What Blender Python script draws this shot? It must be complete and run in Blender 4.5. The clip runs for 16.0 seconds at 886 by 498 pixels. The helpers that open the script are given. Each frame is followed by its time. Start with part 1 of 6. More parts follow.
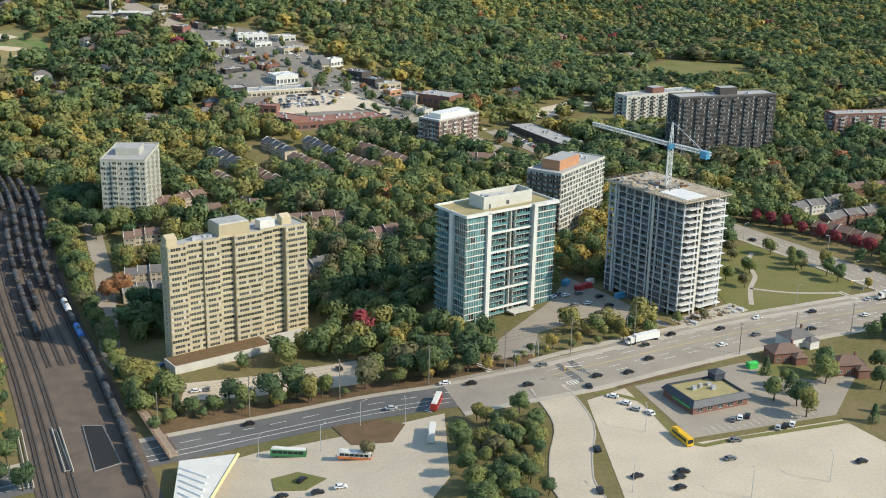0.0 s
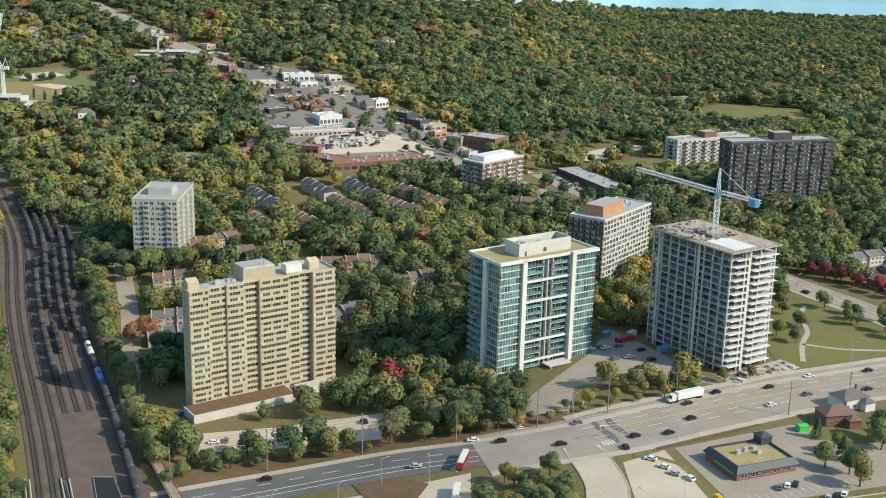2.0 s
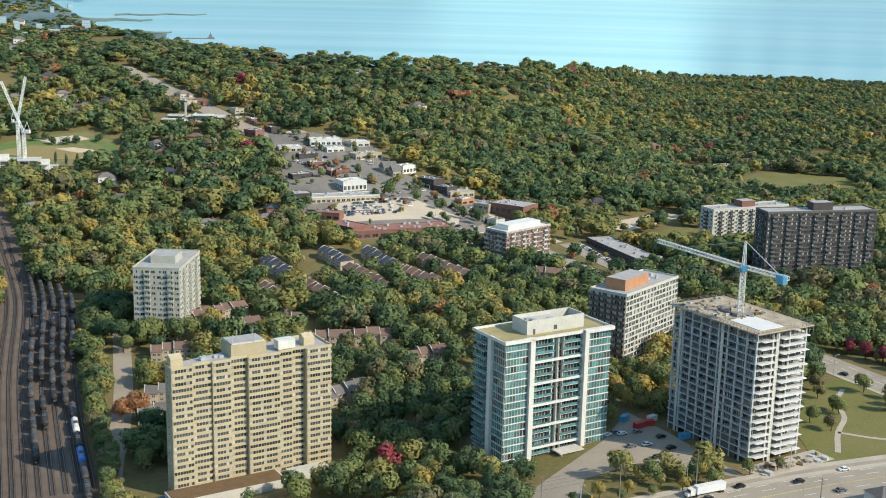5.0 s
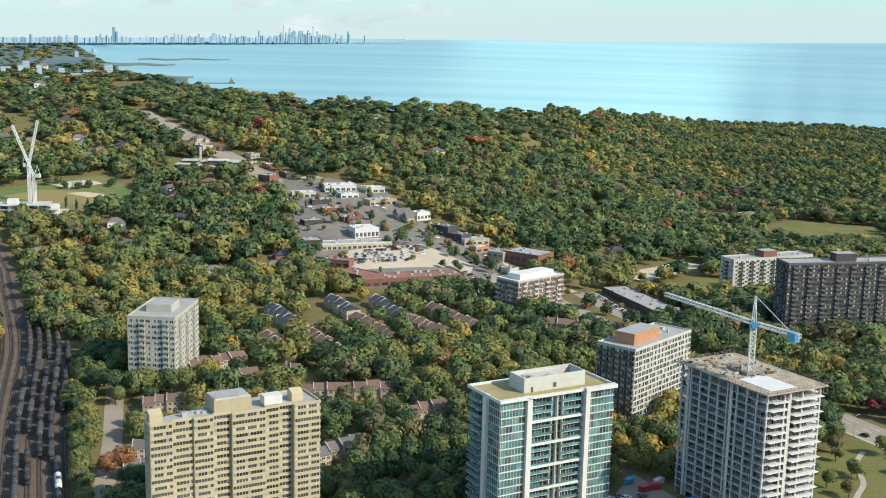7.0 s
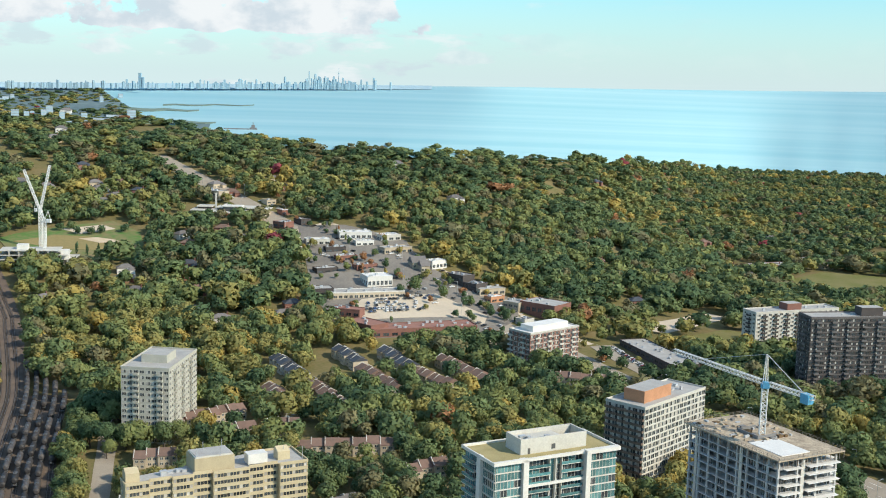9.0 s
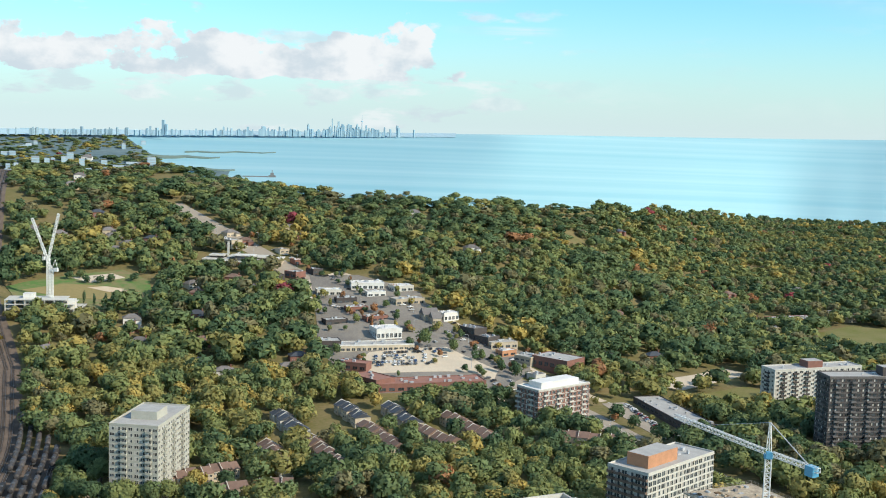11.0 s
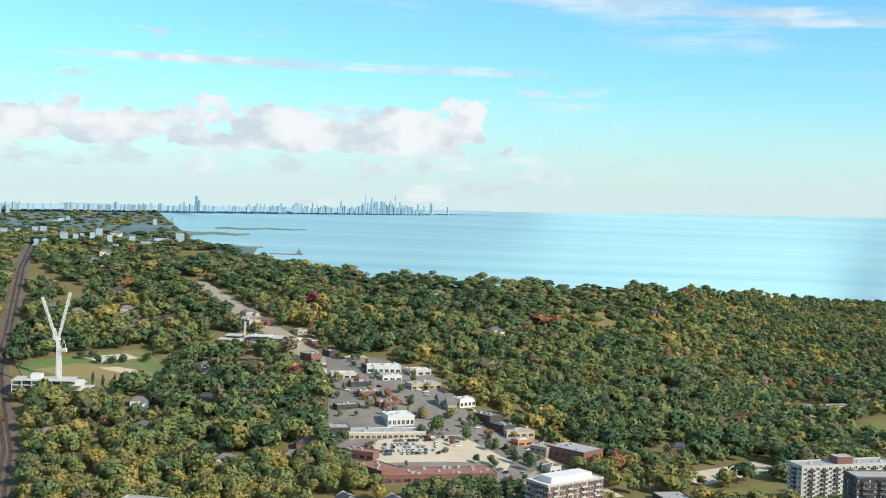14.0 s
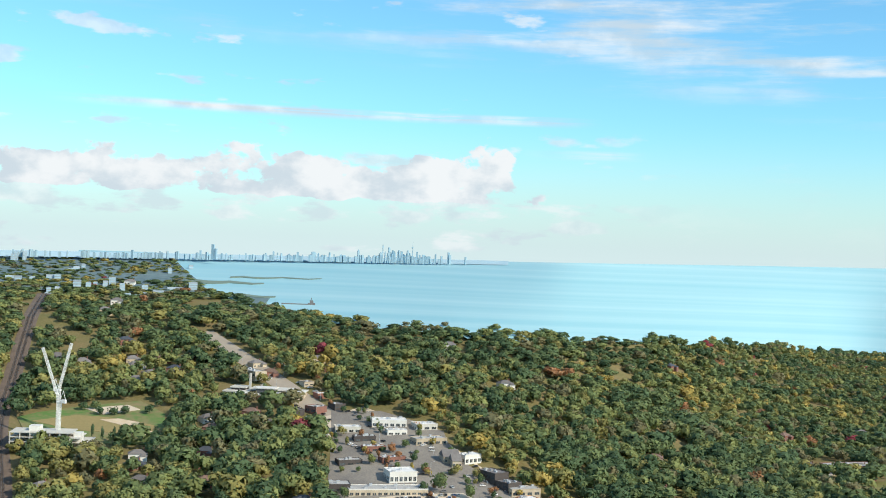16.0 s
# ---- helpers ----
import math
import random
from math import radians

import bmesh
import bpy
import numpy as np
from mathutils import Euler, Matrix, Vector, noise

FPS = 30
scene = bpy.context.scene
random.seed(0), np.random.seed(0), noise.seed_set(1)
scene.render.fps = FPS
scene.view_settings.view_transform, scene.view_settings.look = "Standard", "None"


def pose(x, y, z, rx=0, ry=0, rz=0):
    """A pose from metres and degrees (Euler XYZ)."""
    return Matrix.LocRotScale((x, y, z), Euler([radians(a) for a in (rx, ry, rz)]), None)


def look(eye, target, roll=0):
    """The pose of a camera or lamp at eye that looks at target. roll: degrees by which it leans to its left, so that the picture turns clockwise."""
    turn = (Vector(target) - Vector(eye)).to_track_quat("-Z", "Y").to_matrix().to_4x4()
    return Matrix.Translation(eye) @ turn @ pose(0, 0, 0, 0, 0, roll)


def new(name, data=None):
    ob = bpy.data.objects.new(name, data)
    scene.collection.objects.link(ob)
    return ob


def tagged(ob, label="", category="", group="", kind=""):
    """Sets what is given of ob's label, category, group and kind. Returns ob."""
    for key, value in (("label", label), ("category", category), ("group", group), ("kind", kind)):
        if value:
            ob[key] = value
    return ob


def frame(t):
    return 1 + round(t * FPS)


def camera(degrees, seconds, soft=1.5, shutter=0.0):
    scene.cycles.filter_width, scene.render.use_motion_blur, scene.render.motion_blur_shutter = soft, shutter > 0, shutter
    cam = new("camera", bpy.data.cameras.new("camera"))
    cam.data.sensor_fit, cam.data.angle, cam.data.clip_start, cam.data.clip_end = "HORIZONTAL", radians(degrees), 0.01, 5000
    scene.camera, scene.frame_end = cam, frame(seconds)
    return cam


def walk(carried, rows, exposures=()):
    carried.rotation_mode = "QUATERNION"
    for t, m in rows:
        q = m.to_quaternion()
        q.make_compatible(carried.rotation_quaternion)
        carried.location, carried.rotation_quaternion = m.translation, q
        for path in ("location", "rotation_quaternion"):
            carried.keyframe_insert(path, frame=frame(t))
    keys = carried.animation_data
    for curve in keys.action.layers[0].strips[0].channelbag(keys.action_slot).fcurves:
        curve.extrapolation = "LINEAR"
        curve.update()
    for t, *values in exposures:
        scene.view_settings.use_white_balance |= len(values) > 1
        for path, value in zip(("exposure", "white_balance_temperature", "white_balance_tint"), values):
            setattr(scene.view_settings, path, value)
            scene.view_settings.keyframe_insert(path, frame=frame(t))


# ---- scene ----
cam = camera(41.0, 16.0, soft=1.0)
# t, x, y, z, yaw, pitch, roll
ROWS = [
    (0.0, 0.00, 0.00, 189.69, 0.00, -17.59, 1.25),
    (0.5, 2.22, 5.65, 188.55, 0.72, -17.10, 1.26),
    (1.0, 4.47, 11.19, 187.50, 1.45, -16.61, 1.29),
    (1.5, 6.84, 16.82, 186.55, 2.14, -16.12, 1.31),
    (2.0, 9.31, 22.44, 185.91, 2.85, -15.65, 1.34),
    (2.5, 11.80, 28.08, 185.35, 3.45, -15.18, 1.37),
    (3.0, 14.73, 33.86, 184.66, 3.83, -14.68, 1.37),
    (3.5, 17.49, 39.68, 183.84, 4.21, -14.17, 1.35),
    (4.0, 20.40, 45.34, 183.09, 4.62, -13.64, 1.30),
    (6.5, 36.01, 72.55, 181.10, 6.70, -10.97, 1.35),
    (7.0, 39.14, 78.06, 180.91, 7.12, -10.44, 1.37),
    (7.5, 42.24, 83.77, 180.64, 7.56, -9.90, 1.40),
    (8.0, 45.18, 89.33, 180.34, 7.99, -9.35, 1.44),
    (8.5, 47.99, 94.84, 180.10, 8.41, -8.80, 1.49),
    (9.0, 50.89, 100.34, 179.86, 8.84, -8.24, 1.55),
    (11.5, 67.37, 126.85, 183.34, 10.96, -5.53, 1.77),
    (12.0, 70.52, 132.15, 184.31, 11.39, -4.97, 1.83),
    (12.5, 73.62, 137.34, 185.48, 11.81, -4.39, 1.89),
    (13.0, 76.98, 142.17, 186.49, 12.23, -3.81, 1.95),
    (13.5, 80.31, 146.61, 187.19, 12.66, -3.20, 2.00),
    (14.0, 83.76, 151.06, 187.83, 13.07, -2.58, 2.05),
    (14.5, 86.91, 155.76, 188.76, 13.48, -1.96, 2.10),
    (15.0, 89.99, 160.60, 189.89, 13.88, -1.34, 2.16),
    (15.5, 93.11, 165.39, 191.02, 14.25, -0.72, 2.25),
    (16.0, 96.39, 170.01, 191.01, 14.54, -0.32, 2.34),
]
walk(cam, [(t, pose(x, y, z, 90 + pitch, 0, yaw) @ pose(0, 0, 0, 0, 0, roll)) for t, x, y, z, yaw, pitch, roll in ROWS])

# ---- light ----
SUN_EL, SUN_DIR = radians(35), Vector((0.95, -0.31, 0)).normalized()
world = bpy.data.worlds.new("world")
scene.world = world
world.use_nodes = True
scene.view_settings.exposure = 0.0


def build_world():
    nt = world.node_tree
    nt.nodes.clear()
    N, L = nt.nodes.new, nt.links.new
    out, bg = N("ShaderNodeOutputWorld"), N("ShaderNodeBackground")
    sky = N("ShaderNodeTexSky")
    sky.sky_type, sky.sun_disc = "NISHITA", False
    sky.sun_elevation, sky.sun_rotation = SUN_EL, math.atan2(SUN_DIR.x, SUN_DIR.y)
    sky.air_density, sky.dust_density, sky.ozone_density = 1.0, 0.6, 2.0
    tc, sep = N("ShaderNodeTexCoord"), N("ShaderNodeSeparateXYZ")
    L(tc.outputs["Generated"], sep.inputs[0])

    def m(op, a, b=None, clamp=False):
        n = N("ShaderNodeMath")
        n.operation, n.use_clamp = op, clamp
        for i, v in enumerate((a, b)):
            if v is None:
                continue
            if hasattr(v, "links"):
                L(v, n.inputs[i])
            else:
                n.inputs[i].default_value = v
        return n.outputs[0]

    def mapped(value, a, b, c, d):
        n = N("ShaderNodeMapRange")
        n.interpolation_type = "SMOOTHSTEP"
        L(value, n.inputs[0])
        for i, v in enumerate((a, b, c, d)):
            n.inputs[i + 1].default_value = v
        return n.outputs[0]

    def noise_at(vec, scale, detail, rough=0.55):
        n = N("ShaderNodeTexNoise")
        n.inputs["Scale"].default_value, n.inputs["Detail"].default_value, n.inputs["Roughness"].default_value = scale, detail, rough
        L(vec, n.inputs["Vector"])
        return n.outputs["Fac"]

    def stretched(sx, sy, sz, ox=0.0):
        n = N("ShaderNodeMapping")
        n.inputs["Scale"].default_value, n.inputs["Location"].default_value = (sx, sy, sz), (ox, 0, 0)
        L(tc.outputs["Generated"], n.inputs["Vector"])
        return n.outputs[0]

    z, x = sep.outputs["Z"], sep.outputs["X"]
    # cumulus heads over a flat base, a bank of small cloud under them, thin streaks above
    heap = noise_at(stretched(1, 1, 1.5, 2.6), 21.0, 7, 0.56)
    level = m("ADD", mapped(z, 0.026, 0.037, 0, 1), mapped(z, 0.045, 0.105, 0, -1))
    side = m("MULTIPLY", mapped(x, -0.72, -0.5, 0.5, 1), mapped(x, -0.13, -0.23, 0, 1))
    cumulus = mapped(m("ADD", heap, m("MULTIPLY", m("SUBTRACT", m("MULTIPLY", level, side), 0.8), 0.38)), 0.462, 0.515, 0, 1)
    low = noise_at(stretched(1, 1, 3.5, 9.0), 15.0, 6)
    bank = m("MULTIPLY", mapped(m("ADD", low, m("MULTIPLY", m("ADD", mapped(z, 0.0, 0.02, 0, 1), mapped(z, 0.03, 0.055, 0, -1)), 0.12)), 0.58, 0.68, 0, 0.65), mapped(x, -0.02, -0.2, 0.1, 1))
    streak = noise_at(stretched(1, 1, 9, 1.0), 3.2, 7, 0.6)
    cirrus = m("MULTIPLY", mapped(streak, 0.47, 0.64, 0, 0.85), mapped(m("SUBTRACT", z, m("MULTIPLY", m("ADD", x, 0.35), -0.12)), 0.14, 0.21, 0, 1))
    # two long thin trails
    wisp = noise_at(stretched(3, 1, 60, 4.0), 2.5, 6, 0.6)
    lines = []
    for z0, x0, x1 in ((0.105, -0.56, -0.12), (0.078, -0.2, -0.08)):
        near = m("MULTIPLY", mapped(z, z0 - 0.007, z0, 0, 1), mapped(z, z0, z0 + 0.004, 1, 0))
        span = m("MULTIPLY", mapped(x, x0, x0 + 0.12, 0, 1), mapped(x, x1 - 0.06, x1, 1, 0))
        lines.append(m("MULTIPLY", m("MULTIPLY", near, span), mapped(wisp, 0.33, 0.52, 0.25, 1.0)))
    trails = m("MAXIMUM", *lines)
    cover = m("MAXIMUM", m("MAXIMUM", cumulus, trails), m("MAXIMUM", bank, cirrus), True)
    tint = N("ShaderNodeMix")
    tint.data_type, tint.blend_type = "RGBA", "MULTIPLY"
    tint.inputs[0].default_value = 1.0
    L(sky.outputs[0], tint.inputs[6])
    tint.inputs[7].default_value = SKY_TINT
    veil = N("ShaderNodeMix")
    veil.data_type = "RGBA"
    L(mapped(z, -0.03, 0.11, 0.9, 0.0), veil.inputs[0])
    L(tint.outputs[2], veil.inputs[6])
    veil.inputs[7].default_value = VEIL
    shade = N("ShaderNodeMix")
    shade.data_type = "RGBA"
    L(mapped(noise_at(stretched(1, 1, 1.5, 2.585), 21.0, 5), 0.4, 0.62, 0, 1), shade.inputs[0])
    shade.inputs[6].default_value, shade.inputs[7].default_value = CLOUD_DIM, CLOUD_LIT
    mix = N("ShaderNodeMix")
    mix.data_type = "RGBA"
    L(cover, mix.inputs[0])
    L(veil.outputs[2], mix.inputs[6])
    L(shade.outputs[2], mix.inputs[7])
    L(mix.outputs[2], bg.inputs[0])
    bg.inputs[1].default_value = 0.1
    L(bg.outputs[0], out.inputs[0])


SKY_TINT, VEIL = (0.98, 1.72, 1.95, 1), (7.3, 8.7, 9.0, 1)
CLOUD_DIM, CLOUD_LIT = (6.3, 7.3, 8.0, 1), (8.9, 9.3, 9.5, 1)
build_world()
lamp = bpy.data.lights.new("sun", "SUN")
lamp.energy, lamp.angle, lamp.color = 5.0, radians(0.6), (1.0, 0.89, 0.71)
sun = new("sun", lamp)
sun.matrix_world = look((0, 0, 0), -(SUN_DIR * math.cos(SUN_EL) + Vector((0, 0, math.sin(SUN_EL)))))

# ---- materials ----
MATS = {}


def mat(name, base, rough=0.8, metal=0.0, other=None, scale=0.5, spread=0.25, bump=0.0, island=0.0, each=0.0, fine=8.0, spec=0.5):
    """A surface whose colour wanders between base and other in large stains and fine grain."""
    if name in MATS:
        return MATS[name]
    ma = bpy.data.materials.new(name)
    ma.use_nodes = True
    nt = ma.node_tree
    N, L = nt.nodes.new, nt.links.new
    bs = nt.nodes["Principled BSDF"]
    bs.inputs["Roughness"].default_value, bs.inputs["Metallic"].default_value = rough, metal
    bs.inputs["Specular IOR Level"].default_value = spec
    tc = N("ShaderNodeNewGeometry")
    a, b = N("ShaderNodeTexNoise"), N("ShaderNodeTexNoise")
    for n, s, dt in ((a, scale, 4), (b, scale * fine, 5)):
        n.inputs["Scale"].default_value, n.inputs["Detail"].default_value = s, dt
        L(tc.outputs["Position"], n.inputs["Vector"])
    add = N("ShaderNodeMath")
    add.operation = "ADD"
    L(a.outputs["Fac"], add.inputs[0])
    L(b.outputs["Fac"], add.inputs[1])
    fac = add.outputs[0]
    mr = N("ShaderNodeMapRange")
    L(fac, mr.inputs[0])
    mr.inputs[1].default_value, mr.inputs[2].default_value = 0.75, 1.25
    other = other or tuple(c * (1 - spread) for c in base)
    mx = N("ShaderNodeMix")
    mx.data_type = "RGBA"
    L(mr.outputs[0], mx.inputs[0])
    mx.inputs[6].default_value, mx.inputs[7].default_value = (*base, 1), (*other, 1)
    col = mx.outputs[2]
    for amount, node, socket in ((island, "ShaderNodeNewGeometry", "Random Per Island"), (each, "ShaderNodeObjectInfo", "Random")):
        if amount:
            src, hs, r2 = N(node), N("ShaderNodeHueSaturation"), N("ShaderNodeMapRange")
            L(src.outputs[socket], r2.inputs[0])
            r2.inputs[3].default_value, r2.inputs[4].default_value = 1 - amount, 1 + amount
            L(r2.outputs[0], hs.inputs["Value"])
            L(col, hs.inputs["Color"])
            col = hs.outputs[0]
    L(col, bs.inputs["Base Color"])
    if bump:
        bp = N("ShaderNodeBump")
        bp.inputs["Strength"].default_value, bp.inputs["Distance"].default_value = bump, 0.3
        L(b.outputs["Fac"], bp.inputs["Height"])
        L(bp.outputs[0], bs.inputs["Normal"])
    MATS[name] = ma
    return ma


LEAVES = []
for i, (c, o) in enumerate((
    ((0.180, 0.230, 0.091), (0.125, 0.173, 0.079)), ((0.257, 0.278, 0.098), (0.183, 0.220, 0.087)), ((0.111, 0.166, 0.076), (0.075, 0.126, 0.064)),
    ((0.337, 0.300, 0.101), (0.251, 0.247, 0.090)), ((0.468, 0.352, 0.101), (0.354, 0.294, 0.093)), ((0.435, 0.215, 0.101), (0.332, 0.184, 0.096)),
    ((0.377, 0.079, 0.093), (0.263, 0.071, 0.084)), ((0.240, 0.219, 0.108), (0.184, 0.178, 0.097)))):
    LEAVES.append(mat("leaves_" + "abcdefgh"[i], c, 0.75, other=o, scale=0.09, island=0.2, fine=9, spec=0.2))
for ma in LEAVES:
    # leaves let some light through
    nt = ma.node_tree
    bs, out = nt.nodes["Principled BSDF"], nt.nodes["Material Output"]
    tr, mx = nt.nodes.new("ShaderNodeBsdfTranslucent"), nt.nodes.new("ShaderNodeMixShader")
    nt.links.new(bs.inputs["Base Color"].links[0].from_socket, tr.inputs["Color"])
    mx.inputs[0].default_value = 0.32
    nt.links.new(bs.outputs[0], mx.inputs[1])
    nt.links.new(tr.outputs[0], mx.inputs[2])
    nt.links.new(mx.outputs[0], out.inputs["Surface"])
BARK = mat("bark", (0.10, 0.075, 0.055), 0.9, scale=2, bump=0.4)
GRASS = mat("grass", (0.135, 0.13, 0.048), 0.95, other=(0.215, 0.165, 0.085), scale=0.035, fine=14, spec=0.1)
LAWN = mat("lawn", (0.145, 0.155, 0.045), 0.95, other=(0.215, 0.19, 0.085), scale=0.04, fine=20, spec=0.1)
TURF = mat("turf", (0.10, 0.185, 0.055), 0.95, other=(0.23, 0.185, 0.10), scale=0.02, spec=0.1)
SOIL = mat("soil", (0.20, 0.125, 0.075), 0.95, other=(0.13, 0.095, 0.05), scale=0.2, spec=0.1)
ASPH = mat("asphalt", (0.37, 0.32, 0.255), 0.9, other=(0.29, 0.25, 0.205), scale=0.06, fine=25, spec=0.2)
ASPHD = mat("asphalt_dark", (0.12, 0.118, 0.115), 0.9, other=(0.17, 0.163, 0.155), scale=0.08, fine=20, spec=0.2)
ASPHL = mat("asphalt_worn", (0.58, 0.49, 0.375), 0.9, other=(0.47, 0.40, 0.31), scale=0.05, fine=20, spec=0.2)
CONC = mat("concrete", (0.49, 0.43, 0.345), 0.85, other=(0.39, 0.34, 0.275), scale=0.15, fine=12)
CONCG = mat("concrete_grey", (0.50, 0.50, 0.49), 0.85, other=(0.40, 0.40, 0.395), scale=0.2, fine=10)
CONCD = mat("concrete_dark", (0.22, 0.215, 0.21), 0.9, scale=0.3)
KERB = mat("kerb", (0.48, 0.44, 0.38), 0.85, scale=0.4)
PAINT = mat("road_paint", (0.75, 0.73, 0.68), 0.7, other=(0.6, 0.58, 0.53), scale=1.2)
PAINTY = mat("road_paint_yellow", (0.62, 0.47, 0.16), 0.7, other=(0.5, 0.42, 0.2), scale=1.2)
BALLAST = mat("ballast", (0.165, 0.122, 0.092), 0.95, other=(0.095, 0.072, 0.057), scale=0.12, fine=25)
RAIL = mat("rail_steel", (0.30, 0.25, 0.22), 0.45, 0.7, scale=1)
TIE = mat("sleeper", (0.075, 0.06, 0.05), 0.9, scale=1)
TANKER = mat("tanker_black", (0.040, 0.039, 0.042), 0.55, other=(0.075, 0.066, 0.06), scale=0.5, each=0.6, spec=0.25)
TANKW = mat("tanker_white", (0.75, 0.73, 0.70), 0.5, scale=0.5)
TANKB = mat("tanker_blue", (0.05, 0.20, 0.55), 0.4, scale=0.5)
BEIGE = mat("beige_precast", (0.535, 0.45, 0.29), 0.85, other=(0.45, 0.375, 0.24), scale=0.18, fine=10, each=0.04)
BEIGED = mat("beige_brick", (0.47, 0.395, 0.255), 0.85, other=(0.39, 0.325, 0.21), scale=0.25, fine=12)
WHITE = mat("white_paint", (0.70, 0.68, 0.63), 0.6, other=(0.60, 0.58, 0.53), scale=0.2)
OFFW = mat("off_white_concrete", (0.57, 0.55, 0.49), 0.8, other=(0.47, 0.45, 0.40), scale=0.2)
GRAVEL = mat("roof_gravel", (0.40, 0.33, 0.16), 0.95, other=(0.27, 0.23, 0.10), scale=0.15, fine=20)
ROOFG = mat("roof_grey", (0.42, 0.41, 0.39), 0.9, other=(0.32, 0.31, 0.295), scale=0.2)
ROOFW = mat("roof_membrane", (0.74, 0.73, 0.70), 0.8, other=(0.62, 0.61, 0.59), scale=0.2)
ROOFB = mat("roof_shingle_brown", (0.20, 0.125, 0.095), 0.9, other=(0.145, 0.095, 0.075), scale=0.4, fine=12, each=0.15)
ROOFS = mat("roof_shingle_grey", (0.13, 0.12, 0.118), 0.9, other=(0.18, 0.165, 0.155), scale=0.4, fine=12, each=0.2)
ROOFD = mat("roof_slate_blue", (0.045, 0.052, 0.065), 0.6, other=(0.065, 0.07, 0.08), scale=0.4)
BRICKR = mat("red_brick", (0.25, 0.115, 0.085), 0.9, other=(0.185, 0.09, 0.07), scale=0.3, fine=15)
BRICKO = mat("orange_brick", (0.52, 0.26, 0.14), 0.9, scale=0.3)
BRICKD = mat("dark_brick", (0.085, 0.070, 0.064), 0.9, other=(0.060, 0.052, 0.050), scale=0.3)
TAN = mat("tan_siding", (0.50, 0.42, 0.31), 0.85, scale=0.3, each=0.15)
GLASS = mat("window_glass", (0.035, 0.045, 0.052), 0.12, other=(0.09, 0.10, 0.105), scale=0.35, fine=3, each=0.5, spec=0.7)
GLASSB = mat("curtain_glass", (0.055, 0.155, 0.165), 0.10, other=(0.12, 0.25, 0.25), scale=0.25, fine=3, each=0.35, spec=0.9)
BLIND = mat("window_blind", (0.48, 0.45, 0.40), 0.6, each=0.35, scale=0.5)
FRAME = mat("dark_frame", (0.10, 0.10, 0.10), 0.5, scale=1)
PLY = mat("plywood_deck", (0.52, 0.43, 0.31), 0.9, other=(0.26, 0.205, 0.15), scale=0.22, fine=7)
GREYP = mat("pale_grey_paint", (0.46, 0.445, 0.375), 0.8, other=(0.39, 0.375, 0.315), scale=0.2)
STEEL = mat("galvanised_steel", (0.55, 0.56, 0.57), 0.5, 0.3, scale=0.5)
CRANEW = mat("crane_white", (0.78, 0.78, 0.75), 0.5, scale=0.5)
CRANEB = mat("crane_blue", (0.10, 0.36, 0.56), 0.5, scale=0.5)
WOODP = mat("pole_wood", (0.26, 0.22, 0.18), 0.9, scale=1)
GREENP = mat("bus_green", (0.06, 0.24, 0.09), 0.4, scale=0.3)
ORANGE = mat("bus_orange", (0.72, 0.20, 0.05), 0.4, scale=0.3)
REDP = mat("vehicle_red", (0.50, 0.04, 0.035), 0.4, scale=0.3)
YELLOW = mat("bus_yellow", (0.85, 0.50, 0.02), 0.4, scale=0.3)
TEAL = mat("bus_teal", (0.03, 0.30, 0.40), 0.4, scale=0.3)
LIME = mat("bin_green", (0.06, 0.55, 0.10), 0.5, scale=0.3)
# Black of the tyres, and of the slabs that paint shade in the wells.
TYRE_SHADE = mat("rubber_and_shade", (0.02, 0.02, 0.02), 0.9, scale=1)
CARS = [mat("car_" + n, c, 0.35, scale=0.3, spread=0.1) for n, c in (("black", (0.02, 0.02, 0.022)), ("white", (0.78, 0.78, 0.77)), ("grey", (0.16, 0.165, 0.17)),
        ("silver", (0.45, 0.46, 0.47)), ("blue", (0.05, 0.10, 0.22)), ("red", (0.33, 0.03, 0.03)))]
CARGLASS = mat("car_glass", (0.02, 0.025, 0.03), 0.15, scale=1)
# Distance haze is put into the base colour of the far skyline and coast.
HAZE = mat("far_city_haze", (0.30, 0.43, 0.50), 0.9, other=(0.26, 0.385, 0.46), scale=0.02)
HAZED = mat("far_coast_haze", (0.34, 0.48, 0.55), 0.9, other=(0.29, 0.43, 0.51), scale=0.01)


